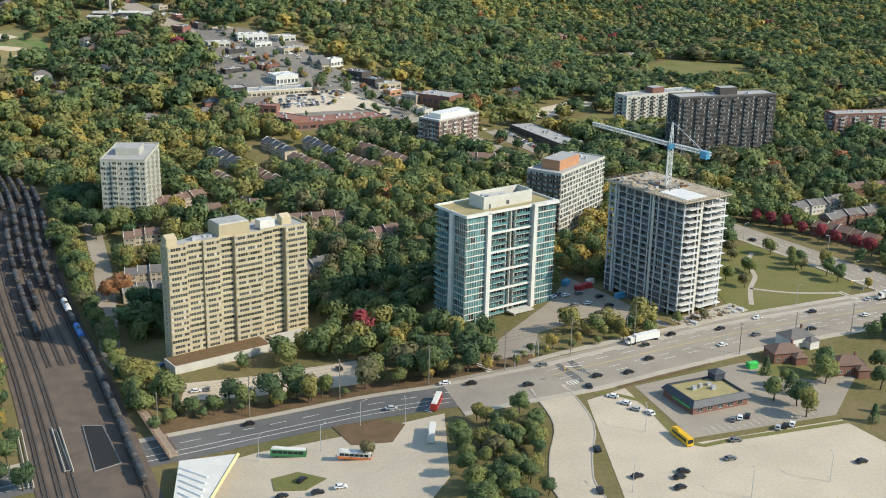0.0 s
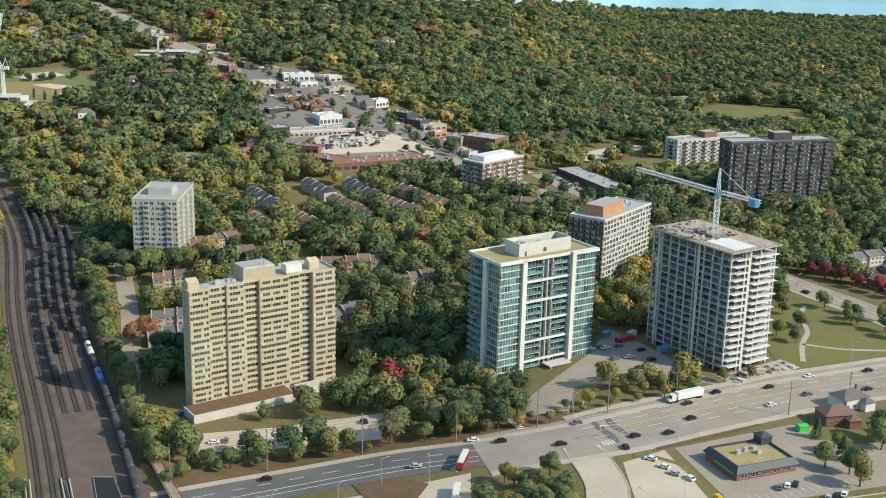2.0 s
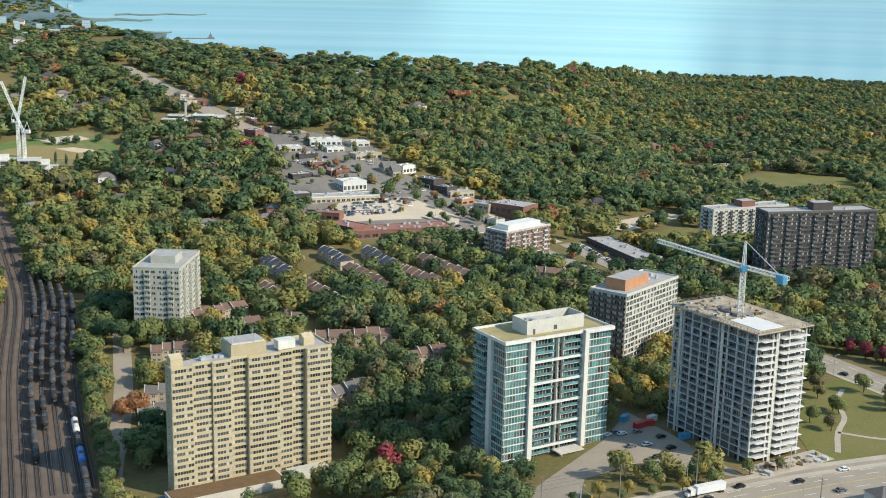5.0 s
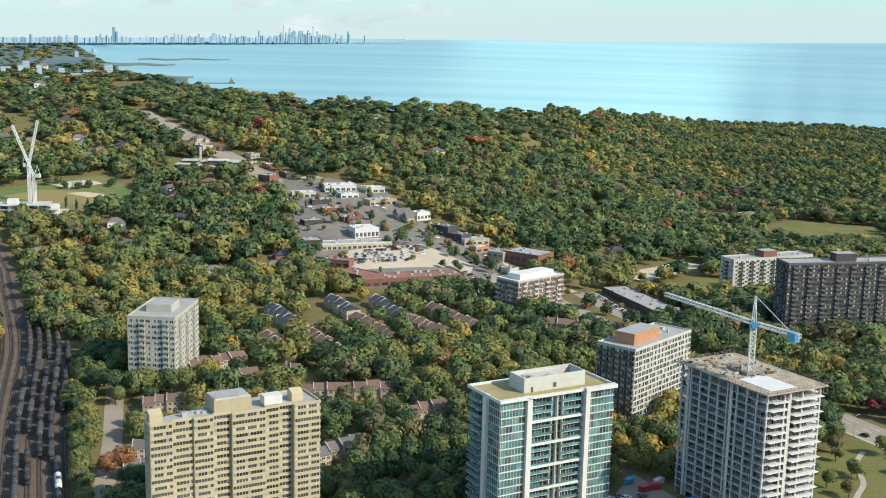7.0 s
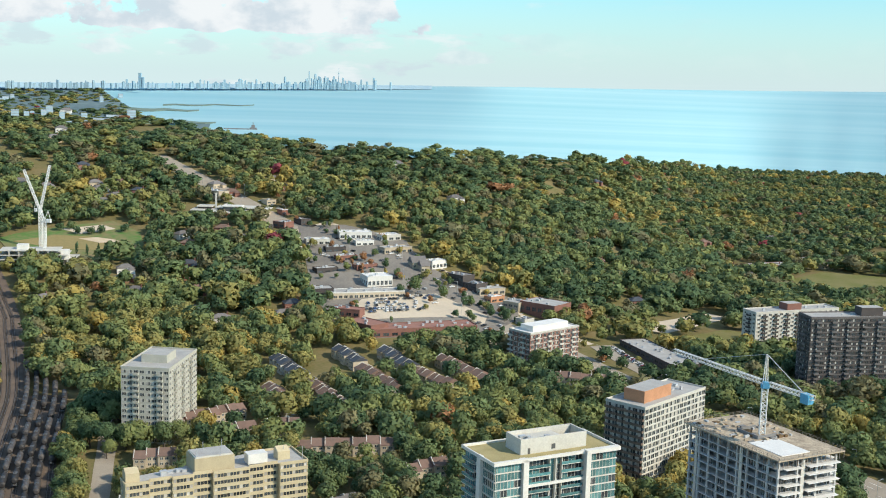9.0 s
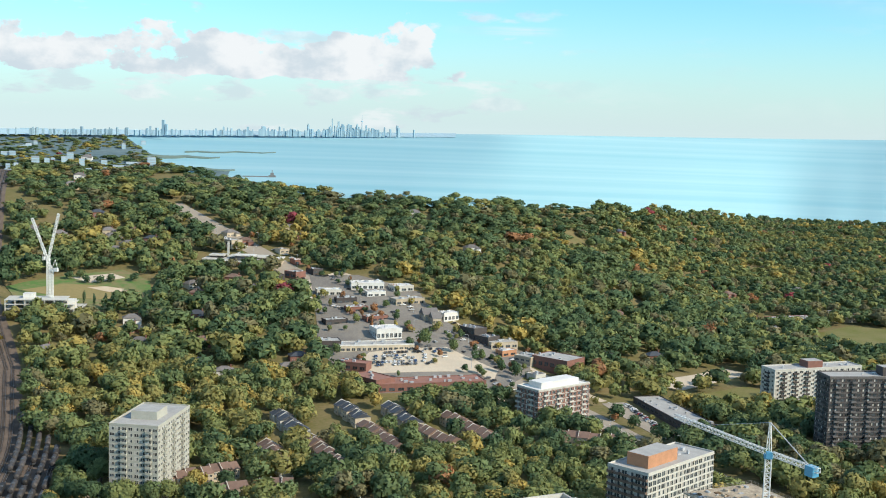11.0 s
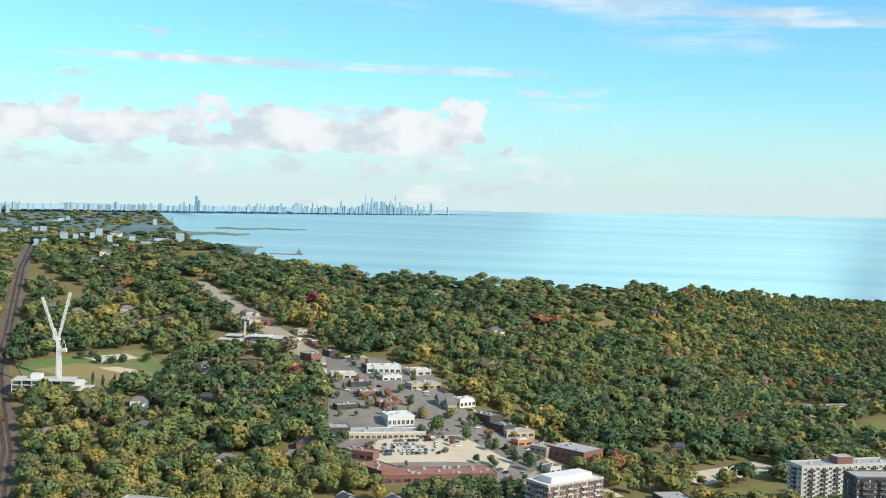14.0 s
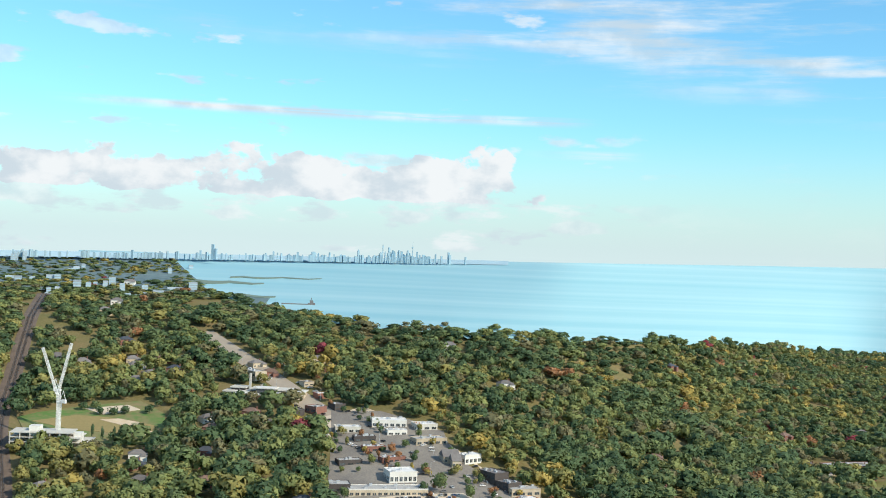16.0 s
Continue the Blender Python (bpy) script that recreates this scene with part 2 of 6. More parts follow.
def water_material():
    ma = bpy.data.materials.new("lake_water")
    ma.use_nodes = True
    nt = ma.node_tree
    N, L = nt.nodes.new, nt.links.new
    bs = nt.nodes["Principled BSDF"]
    geo, mp, no, mx = N("ShaderNodeNewGeometry"), N("ShaderNodeMapping"), N("ShaderNodeTexNoise"), N("ShaderNodeMix")
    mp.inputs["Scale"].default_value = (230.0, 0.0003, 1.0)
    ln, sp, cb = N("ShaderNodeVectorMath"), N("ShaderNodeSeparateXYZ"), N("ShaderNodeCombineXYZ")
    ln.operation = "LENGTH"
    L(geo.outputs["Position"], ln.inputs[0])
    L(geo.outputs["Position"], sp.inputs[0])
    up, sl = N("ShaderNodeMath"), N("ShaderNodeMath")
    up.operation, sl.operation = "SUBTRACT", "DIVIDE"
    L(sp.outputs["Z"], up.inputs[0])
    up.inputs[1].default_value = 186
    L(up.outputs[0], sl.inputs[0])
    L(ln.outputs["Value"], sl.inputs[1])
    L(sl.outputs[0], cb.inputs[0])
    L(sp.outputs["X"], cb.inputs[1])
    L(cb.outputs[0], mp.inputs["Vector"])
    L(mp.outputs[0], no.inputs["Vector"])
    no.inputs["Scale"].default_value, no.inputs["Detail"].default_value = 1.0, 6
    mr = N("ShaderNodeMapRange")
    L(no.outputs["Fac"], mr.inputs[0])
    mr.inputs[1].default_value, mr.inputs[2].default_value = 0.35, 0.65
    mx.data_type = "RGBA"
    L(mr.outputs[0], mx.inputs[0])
    # Pale sky reflection is put into the base colour, streaked by height angle.
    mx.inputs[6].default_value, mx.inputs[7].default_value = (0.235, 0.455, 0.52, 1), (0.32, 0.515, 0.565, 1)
    L(mx.outputs[2], bs.inputs["Base Color"])
    bs.inputs["Roughness"].default_value = 0.65
    bs.inputs["Specular IOR Level"].default_value = 0.2
    return ma


WATER = water_material()


# ---- building kit ----
class Kit:
    """Collects boxes, prisms and tubes into one mesh."""

    def __init__(self):
        self.v, self.f, self.m = [], [], []

    def add(self, verts, faces, mi=0):
        n = len(self.v)
        self.v += [tuple(p) for p in verts]
        self.f += [tuple(n + i for i in f) for f in faces]
        self.m += [mi] * len(faces)
        return self

    def box(self, x0, x1, y0, y1, z0, z1, mi=0):
        v = [(x, y, z) for z in (z0, z1) for x, y in ((x0, y0), (x1, y0), (x1, y1), (x0, y1))]
        return self.add(v, [(3, 2, 1, 0), (4, 5, 6, 7), (0, 1, 5, 4), (1, 2, 6, 5), (2, 3, 7, 6), (3, 0, 4, 7)], mi)

    def prism(self, poly, z0, z1, mi=0):
        k = len(poly)
        v = [(*p, z0) for p in poly] + [(*p, z1) for p in poly]
        return self.add(v, [tuple(reversed(range(k))), tuple(range(k, 2 * k))] + [(i, (i + 1) % k, k + (i + 1) % k, k + i) for i in range(k)], mi)

    def tube(self, a, b, r0, r1=None, sides=6, mi=0, caps=True):
        a, b = Vector(a), Vector(b)
        r1 = r0 if r1 is None else r1
        q = (b - a).to_track_quat("Z", "Y")
        ring = [q @ Vector((math.cos(2 * math.pi * i / sides), math.sin(2 * math.pi * i / sides), 0)) for i in range(sides)]
        v = [a + p * r0 for p in ring] + [b + p * r1 for p in ring]
        f = [(i, (i + 1) % sides, sides + (i + 1) % sides, sides + i) for i in range(sides)]
        if caps:
            f += [tuple(reversed(range(sides))), tuple(range(sides, 2 * sides))]
        return self.add(v, f, mi)

    def beam(self, a, b, w, mi=0):
        return self.tube(a, b, w * 0.7, sides=4, mi=mi)

    def gable(self, x0, x1, y0, y1, z0, z1, mi=0, over=0.4):
        x0, x1, y0, y1, ym = x0 - over, x1 + over, y0 - over, y1 + over, (y0 + y1) / 2
        v = [(x0, y0, z0), (x1, y0, z0), (x1, y1, z0), (x0, y1, z0), (x0, ym, z1), (x1, ym, z1)]
        return self.add(v, [(0, 1, 5, 4), (2, 3, 4, 5), (0, 4, 3), (1, 2, 5), (3, 2, 1, 0)], mi)

    def hip(self, x0, x1, y0, y1, z0, z1, mi=0, over=0.5):
        x0, x1, y0, y1 = x0 - over, x1 + over, y0 - over, y1 + over
        k = min(x1 - x0, y1 - y0) / 2
        a, b = ((x0 + k, (y0 + y1) / 2), (x1 - k, (y0 + y1) / 2)) if x1 - x0 >= y1 - y0 else (((x0 + x1) / 2, y0 + k), ((x0 + x1) / 2, y1 - k))
        v = [(x0, y0, z0), (x1, y0, z0), (x1, y1, z0), (x0, y1, z0), (*a, z1), (*b, z1)]
        f = [(0, 1, 5, 4), (1, 2, 5), (2, 3, 4, 5), (3, 0, 4)] if x1 - x0 >= y1 - y0 else [(0, 1, 4), (1, 2, 5, 4), (2, 3, 5), (3, 0, 4, 5)]
        return self.add(v, f + [(3, 2, 1, 0)], mi)

    def mesh(self, name, *mats):
        me = bpy.data.meshes.new(name)
        me.from_pydata(self.v, [], self.f)
        for ma in mats:
            me.materials.append(ma)
        me.polygons.foreach_set("material_index", self.m)
        me.update()
        return me


def put(name, me, parent=None, at=None, label=""):
    ob = new(name, me)
    ob.parent = parent
    if at is not None:
        ob.matrix_basis = at
    return tagged(ob, label)


def part(name, kit, mats, parent, label="", at=None):
    mats = mats if isinstance(mats, (list, tuple)) else [mats]
    return put(name, kit.mesh(name, *mats), parent, at, label)


def thing(name, m, label, category, group="", kind=""):
    ob = new(name)
    ob.empty_display_size = 1
    ob.matrix_basis = m
    return tagged(ob, label, category, group, kind)


# ---- the lie of the land ----
def far_line(ph):
    """Height angle of the horizon, and how far off the land and lake end, by bearing (degrees, left positive)."""
    ph = max(-35, min(60, ph))
    el = -0.58 - 0.0211 * (max(-25, min(40, ph)) - 7)
    k = max(0, min(1, (ph + 10) / 16))
    return math.tan(radians(el)), 4850 - 2850 * k * k * (3 - 2 * k)


def ground(x, y):
    r, ph = math.hypot(x, y) / 190, math.degrees(math.atan2(-x, y))
    w = max(0, min(1, (ph + 7) / 16))
    w = w * w * (3 - 2 * w) * max(0, min(1, (110 - ph) / 40))
    q = max(0, r - 3.9)
    z = 190 * (0.215 * w * q * q / (q + 1.2) - 0.012 * (1 - w) * q)
    if r > 7.2 and 1 < ph < 100:
        # beyond the near suburbs the land eases out evenly to the horizon
        te, end = far_line(ph)
        z0 = 190 * (0.215 * w * 3.3 * 3.3 / 4.5 - 0.012 * (1 - w) * 3.3)
        k = min(1, (ph - 1) / 7)
        z += k * (z0 + (186 + end * te - z0) * (r * 190 - 1368) / (end - 1368) - z)
    # the near ground falls away towards the rail yard
    u, v = max(0, min(1, (60 - x) / 150)), max(0, min(1, (y - 520) / 140))
    z -= 14 * u * u * (3 - 2 * u) * (1 - v * v * (3 - 2 * v))
    return min(z, 186 + r * 190 * far_line(ph)[0] - 0.5)


SHORE = [(-40, 2900), (-18, 3200), (-9.7, 3110), (-6.5, 3060), (-4.05, 2590), (-1.5, 2030), (0.56, 1730), (2.7, 1550), (4.95, 1440), (7.3, 1385), (11.85, 1400), (15.2, 1435), (17.6, 1500), (19.3, 1575), (20.2, 1640), (21.0, 1720), (21.8, 1840), (22.8, 2000), (24, 2200), (27.5, 2300)]


def shore(ph):
    a = np.array(SHORE)
    return float(np.interp(ph, a[:, 0], a[:, 1])) + 14 * math.sin(ph * 3.1) + 7 * math.sin(ph * 9.7)


def sheet(name, rings, mats):
    """A mesh over rows of points, each row as long as the next."""
    n = len(rings[0])
    v = [p for r in rings for p in r]
    f = [(i * n + j, i * n + j + 1, (i + 1) * n + j + 1, (i + 1) * n + j) for i in range(len(rings) - 1) for j in range(n - 1)]
    me = bpy.data.meshes.new(name)
    me.from_pydata(v, [], f)
    me.materials.append(mats)
    me.polygons.foreach_set("use_smooth", [True] * len(f))
    return new(name, me)


def polar(ph, r):
    return -r * math.sin(radians(ph)), r * math.cos(radians(ph))


def lake_z(ph, r):
    rs, (te, end) = shore(ph) - 25, far_line(ph)
    z0, z1 = ground(*polar(ph, rs + 25)) - 1.0, 186 + end * te
    return z0 + (z1 - z0) * (r - rs) / (end - rs)


rows = []
for ph in [-180 + i for i in range(150)] + [-30 + i * 0.5 for i in range(160)] + [50 + i for i in range(131)]:
    row = []
    end, rs = far_line(ph)[1], shore(ph)
    for j in range(180):
        r = 5 + (end - 5) * (j / 179) ** 1.3
        x, y = polar(ph, r)
        z = ground(x, y)
        if -42 <= ph < 27.4 and r > rs + 8:
            z = min(z, lake_z(max(ph, -40), r)) - 6
        row.append((x, y, z))
    rows.append(row)
tagged(sheet("ground", rows, GRASS), "grassy autumn ground under woods and suburbs", "ground", kind="structure")

rows = []
for i in range(140):
    ph = -40 + 67.4 * i / 139
    rs, (te, end) = shore(ph) - 25, far_line(ph)
    z0, z1, row = ground(*polar(ph, rs + 25)) - 1.0, 186 + end * te, []
    for j in range(40):
        k = j / 39
        r = rs + (max(end, rs + 60) - rs) * k
        row.append((*polar(ph, r), z0 + (z1 - z0) * k))
    rows.append(row)
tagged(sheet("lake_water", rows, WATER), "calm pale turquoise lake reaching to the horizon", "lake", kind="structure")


def smooth_line(pts, step=6.0):
    """A Catmull-Rom line through the points, cut into even steps."""
    p = [Vector(q) for q in pts]
    p = [p[0] * 2 - p[1], *p, p[-1] * 2 - p[-2]]
    out = []
    for i in range(1, len(p) - 2):
        n = max(1, int((p[i + 1] - p[i]).length / step))
        for k in range(n):
            t = k / n
            out.append(0.5 * (2 * p[i] + (p[i + 1] - p[i - 1]) * t + (2 * p[i - 1] - 5 * p[i] + 4 * p[i + 1] - p[i + 2]) * t * t + (3 * p[i] - p[i - 1] - 3 * p[i + 1] + p[i + 2]) * t ** 3))
    return out + [p[-2]]


CLEAR = []  # places that trees keep out of: (x, y, radius)


def strip(name, pts, a, b, ma, z=0.1, step=6.0, thick=0.0, label="", category="", parent=None, dash=None, clear=True):
    """A band between a and b metres to the left of a line, laid over the ground."""
    line = smooth_line(pts, step)
    L, R = [], []
    for i, p in enumerate(line):
        d = (line[min(i + 1, len(line) - 1)] - line[max(i - 1, 0)]).normalized()
        n = Vector((-d.y, d.x))
        for side, o in ((L, b), (R, a)):
            q = p + n * o
            side.append((q.x, q.y, ground(q.x, q.y) + z))
        if clear:
            CLEAR.append((*(p + n * (a + b) / 2), abs(b - a) / 2 + 2.5))
    k, n = Kit(), len(line)
    if dash:
        for i in range(n - 1):
            if i % dash[0] < dash[1]:
                k.add([R[i], R[i + 1], L[i + 1], L[i]], [(0, 1, 2, 3)])
    else:
        cols = [L, R] if not thick else [[(x, y, h - thick) for x, y, h in L], L, R, [(x, y, h - thick) for x, y, h in R]]
        k.add([p for c in cols for p in c], [((j + 1) * n + i, (j + 1) * n + i + 1, j * n + i + 1, j * n + i) for j in range(len(cols) - 1) for i in range(n - 1)])
    ob = part(name, k, ma, parent, label)
    return tagged(ob, label, category, kind="structure") if parent is None else ob


def patch(name, poly, ma, z=0.06, label="", category="", clear=True):
    """A piece of made ground with a shallow edge, cut into a grid so that it follows the slope."""
    bm = bmesh.new()
    bm.faces.new([bm.verts.new((*p, 0)) for p in poly])
    lo, hi = [min(p[i] for p in poly) for i in (0, 1)], [max(p[i] for p in poly) for i in (0, 1)]
    for i, way in ((0, (1, 0, 0)), (1, (0, 1, 0))):
        for c in np.arange(lo[i] + 9, hi[i], 9):
            bmesh.ops.bisect_plane(bm, geom=bm.verts[:] + bm.edges[:] + bm.faces[:], plane_co=(c, c, 0), plane_no=way)
    if bm.faces and sum(f.normal.z for f in bm.faces) < 0:
        bmesh.ops.reverse_faces(bm, faces=bm.faces[:])
    rim = [e for e in bm.edges if e.is_boundary]
    for v in bm.verts:
        v.co.z = ground(v.co.x, v.co.y) + z
    for e in rim:
        p, q = e.verts
        bm.faces.new((q, p, bm.verts.new(p.co - Vector((0, 0, 1))), bm.verts.new(q.co - Vector((0, 0, 1)))))
    bm.verts.index_update()
    k = Kit().add([v.co[:] for v in bm.verts], [[v.index for v in f.verts] for f in bm.faces])
    bm.free()
    ob = part(name, k, ma, None)
    if clear:
        a = np.array(poly)
        (x0, y0), (x1, y1) = a.min(0), a.max(0)
        for x in np.arange(x0, x1 + 5, 5):
            for y in np.arange(y0, y1 + 5, 5):
                if inside(x, y, poly):
                    CLEAR.append((x, y, 5.0))
    return tagged(ob, label, category, kind="structure")


def inside(x, y, poly):
    c = False
    for i in range(len(poly)):
        (x0, y0), (x1, y1) = poly[i - 1], poly[i]
        if (y0 > y) != (y1 > y) and x < (x1 - x0) * (y - y0) / (y1 - y0) + x0:
            c = not c
    return c


def clear_box(m, x0, x1, y0, y1, pad=3):
    for x in np.arange(x0, x1 + 4, 4):
        for y in np.arange(y0, y1 + 4, 4):
            p = m @ Vector((min(x, x1), min(y, y1), 0))
            CLEAR.append((p.x, p.y, pad + 2))


def place(x, y, turn, dz=0.0):
    return pose(x, y, ground(x, y) + dz, 0, 0, turn)
# ---- roads, lots and rails ----
MAIN = [(-183.1, 345.2), (-99.3, 392.0), (-66.7, 407.9), (-30.7, 419.0), (4.0, 423.4), (45.1, 435.9), (81, 457), (128.7, 485), (172, 506), (214, 526), (300, 566), (420, 620)]
LAKESHORE = [(420, 330), (300, 452), (236, 530), (214, 568), (188, 611), (163, 649), (110, 728), (55, 812), (9, 875), (-59, 936), (-148, 1026), (-228, 1076), (-298, 1141), (-358, 1196), (-430, 1260)]
SIDE = [(42.1, 425.2), (49, 392), (45.1, 362.7), (47, 336), (72, 270), (80, 180)]
TRACK = [(-64.5, 225.8), (-122.9, 352.7), (-147.6, 407.5), (-172.3, 460.2), (-225.6, 570.0), (-277, 688), (-352, 820), (-449, 955), (-505, 1052), (-606, 1228), (-690, 1380)]
STREET = [(-127.2, 454.8), (-144.4, 480.6), (-161.2, 535.3), (-173.6, 573.1), (-185.8, 604.8), (-197.3, 634.1), (-214, 668), (-212, 710), (-190, 740)]
strip("road", MAIN, -11, 9, ASPHD, 0.12, label="dark resurfaced asphalt arterial road", category="road")
strip("road", MAIN[4:], -17, 15, ASPH, 0.16, label="wide grey asphalt arterial road with turning lanes", category="road")
strip("road", LAKESHORE, -10, 10, ASPH, 0.14, label="long straight village main street of grey asphalt", category="road")
strip("road", SIDE, -7, 7, ASPHL, 0.15, label="pale worn side road to the station car park", category="road")
strip("road", STREET, -4.5, 4.5, ASPH, 0.10, label="narrow pale residential street beside the rail yard", category="road")
strip("pavement", MAIN, 9.2, 12.2, CONC, 0.24, thick=0.3, label="concrete pavement along the arterial road", category="pavement")
strip("pavement", MAIN[4:], -20.5, -17.2, CONC, 0.26, thick=0.3, label="concrete pavement along the arterial road", category="pavement")
strip("pavement", MAIN[5:], 15.2, 18.5, CONC, 0.26, thick=0.3, label="concrete pavement by the building site", category="pavement")
strip("pavement", LAKESHORE[:8], 10.2, 12.5, CONC, 0.24, thick=0.3, label="concrete pavement", category="pavement")
strip("kerb", SIDE, 7.0, 7.5, KERB, 0.28, thick=0.3, label="pale concrete kerb", category="kerb", clear=False)
strip("kerb", SIDE, -7.5, -7.0, KERB, 0.28, thick=0.3, label="pale concrete kerb", category="kerb", clear=False)
for o in (-6.6, -2.9):
    strip("lane_line", MAIN[:5], o, o + 0.35, PAINT, 0.17, label="white lane line", category="road marking", clear=False)
strip("lane_line", MAIN[:5], 2.6, 2.9, PAINT, 0.17, 3.0, label="dashed white lane line", category="road marking", dash=(4, 2), clear=False)
for o in (-8.5, -4.5, 4.5, 8.3):
    strip("lane_line", MAIN[5:], o, o + 0.28, PAINT, 0.20, 3.0, label="dashed white lane line", category="road marking", dash=(4, 2), clear=False)
for o in (-0.3, 0.2):
    strip("lane_line", MAIN[5:], o, o + 0.22, PAINTY, 0.20, label="faded yellow centre line", category="road marking", clear=False)
for o in (-5, 0, 5):
    strip("lane_line", LAKESHORE[1:9], o, o + 0.3, PAINT, 0.18, 3.0, label="dashed white lane line", category="road marking", dash=(4, 2), clear=False)
patch("pavement", [(56, 412), (72, 424), (87, 377), (149, 400), (160, 380), (240, 410), (300, 330), (200, 200), (90, 200), (61, 320)], ASPHL, 0.10, "large pale sun-bleached asphalt car park", "car park")
patch("pavement", [(-90.7, 375.3), (-64.5, 389.4), (-25.3, 399.7), (1.9, 407.6), (4.0, 357.9), (-8.4, 327.9), (-21.0, 312.1), (-84.2, 321.4)], ASPHL, 0.11, "bus terminal forecourt of worn asphalt", "forecourt")
patch("pavement", [(76, 426), (90, 382), (148, 404), (168, 442), (124, 452)], ASPH, 0.12, "asphalt lot round the restaurant", "car park")
patch("pavement", [(-103.5, 433.3), (-64.5, 440.7), (-29.6, 443.8), (-36.1, 468.9), (-60.1, 464.4), (-105.7, 450.5)], ASPHL, 0.10, "parking area below the beige tower", "car park")
patch("pavement", [(20.2, 450.6), (38.1, 451.9), (42.1, 481.4), (66, 500), (104, 490), (78, 534), (62, 556), (50, 520), (24.2, 474.9)], ASPH, 0.11, "grey asphalt entrance court between the towers", "forecourt")
patch("lawn", [(134, 508), (196, 540), (204, 556), (168, 622), (140, 590), (132, 545)], LAWN, 0.14, "small sunlit park lawn", "lawn")
strip("footpath", [(145, 522), (150, 545), (157, 564), (158, 585), (165, 603)], -1.2, 1.2, CONC, 0.22, label="pale curving concrete path", category="path")
strip("footpath", [(150, 545), (168, 540), (191, 541)], -1.0, 1.0, CONC, 0.22, label="pale concrete path", category="path")
patch("lawn", [(74, 931), (128, 1003), (150, 985), (136, 930), (98, 915)], LAWN, 0.1, "mown park lawn with a curved path", "lawn")
patch("pavement", [(52, 965), (118, 1066), (135, 1052), (84, 968)], ASPHL, 0.2, "pale gravel lot among trees", "car park")
patch("lawn", [(178, 1225), (250, 1345), (330, 1330), (320, 1200), (215, 1195)], LAWN, 0.4, "open sports field behind the school", "lawn")
patch("pavement", [(170, 1290), (190, 1330), (178, 1335), (158, 1296)], ASPHL, 0.5, "school forecourt", "car park")
patch("pavement", [(44, 905), (80, 835), (70, 822), (30, 893)], ASPH, 0.2, "car park before the low shops", "car park")
patch("pavement", [(158, 770), (250, 800), (256, 786), (166, 755)], ASPHL, 0.15, "car park before the dark apartment slab", "car park")
patch("lawn", [(-447, 975), (-439, 992), (-415, 1022), (-383, 1050), (-350, 1030), (-331, 993), (-318, 967), (-374, 946), (-430, 957)], TURF, 0.5, "green baseball park with mown outfields", "sports field")
FIELDTAN = mat("dry_grass", (0.30, 0.235, 0.11), 0.95, other=(0.24, 0.20, 0.09), scale=0.03, fine=18, spec=0.1)
SAND = mat("sand", (0.56, 0.46, 0.33), 0.95, other=(0.50, 0.38, 0.25), scale=0.2)
patch("lawn", [(-432, 972), (-410, 998), (-386, 1004), (-345, 1002), (-332, 992), (-352, 978), (-392, 968)], FIELDTAN, 0.75, "dry yellowed outfield of the baseball park", "sports field")
patch("infield", [(-388, 996), (-376, 1004), (-358, 1003), (-352, 997), (-368, 992)], SAND, 0.95, "sandy baseball infield", "infield")
patch("infield", [(-360, 981), (-350, 988), (-334, 988), (-333, 981), (-346, 977)], SAND, 0.95, "sandy baseball infield", "infield")
patch("pavement", [(-412, 1014), (-386, 1036), (-372, 1030), (-392, 1008)], ASPHL, 0.9, "pale court beside the baseball park", "court")

strip("rail_bed", TRACK[:6], -29, 10.5, BALLAST, 0.25, 10, thick=0.6, label="wide brown ballast bed of the rail yard", category="rail bed")
strip("rail_bed", TRACK[5:], -7, 8, BALLAST, 0.3, 10, thick=0.6, label="narrow ballast bed of the railway line", category="rail bed")
strip("planting", MAIN[1:6], 12.5, 24, SOIL, 0.12, label="brown leaf-strewn verge with shrubs", category="verge", clear=False)
strip("pavement", LAKESHORE[8:12], -36, 34, ASPHL, 0.08, label="pale asphalt forecourts along the main street", category="car park")


def track(off, i0=0, i1=None, z=0.45):
    line = TRACK[i0:i1]
    root = thing("railway_track", Matrix(), "rusty steel railway track on dark sleepers", "railway track", "tracks", "structure")
    for r in (-0.75, 0.75):
        strip("rail", line, off + r - 0.09, off + r + 0.09, RAIL, z + 0.2, 10, 0.2, parent=root, clear=False)
    strip("sleeper", line, off - 1.3, off + 1.3, TIE, z, 0.75, 0.15, parent=root, dash=(2, 1), clear=False) if len(line) < 8 else strip("sleeper", line, off - 1.3, off + 1.3, TIE, z, 12, 0.15, parent=root, clear=False)


for o in (7.5, 2.8, -1.9):
    track(o, 0, 7)
for o in (-7, -12, -17, -22, -27):
    track(o, 3, 6)
track(-24.5, 0, 4)
track(2, 6)
track(-2, 6)


# ---- vehicles ----
def car_mesh(col):
    k = Kit()
    prof = [(-2.2, 0.35), (2.2, 0.35), (2.25, 0.75), (1.2, 0.9), (0.7, 1.42), (-1.2, 1.45), (-1.9, 0.95), (-2.25, 0.9)]
    for s0, s1 in ((-0.9, 0.9),):
        v = [(x, s0, z) for x, z in prof] + [(x, s1, z) for x, z in prof]
        n = len(prof)
        k.add(v, [tuple(range(n)), tuple(reversed(range(n, 2 * n)))] + [((i + 1) % n, i, n + i, n + (i + 1) % n) for i in range(n)])
    return k.mesh("car_body", CARS[col])


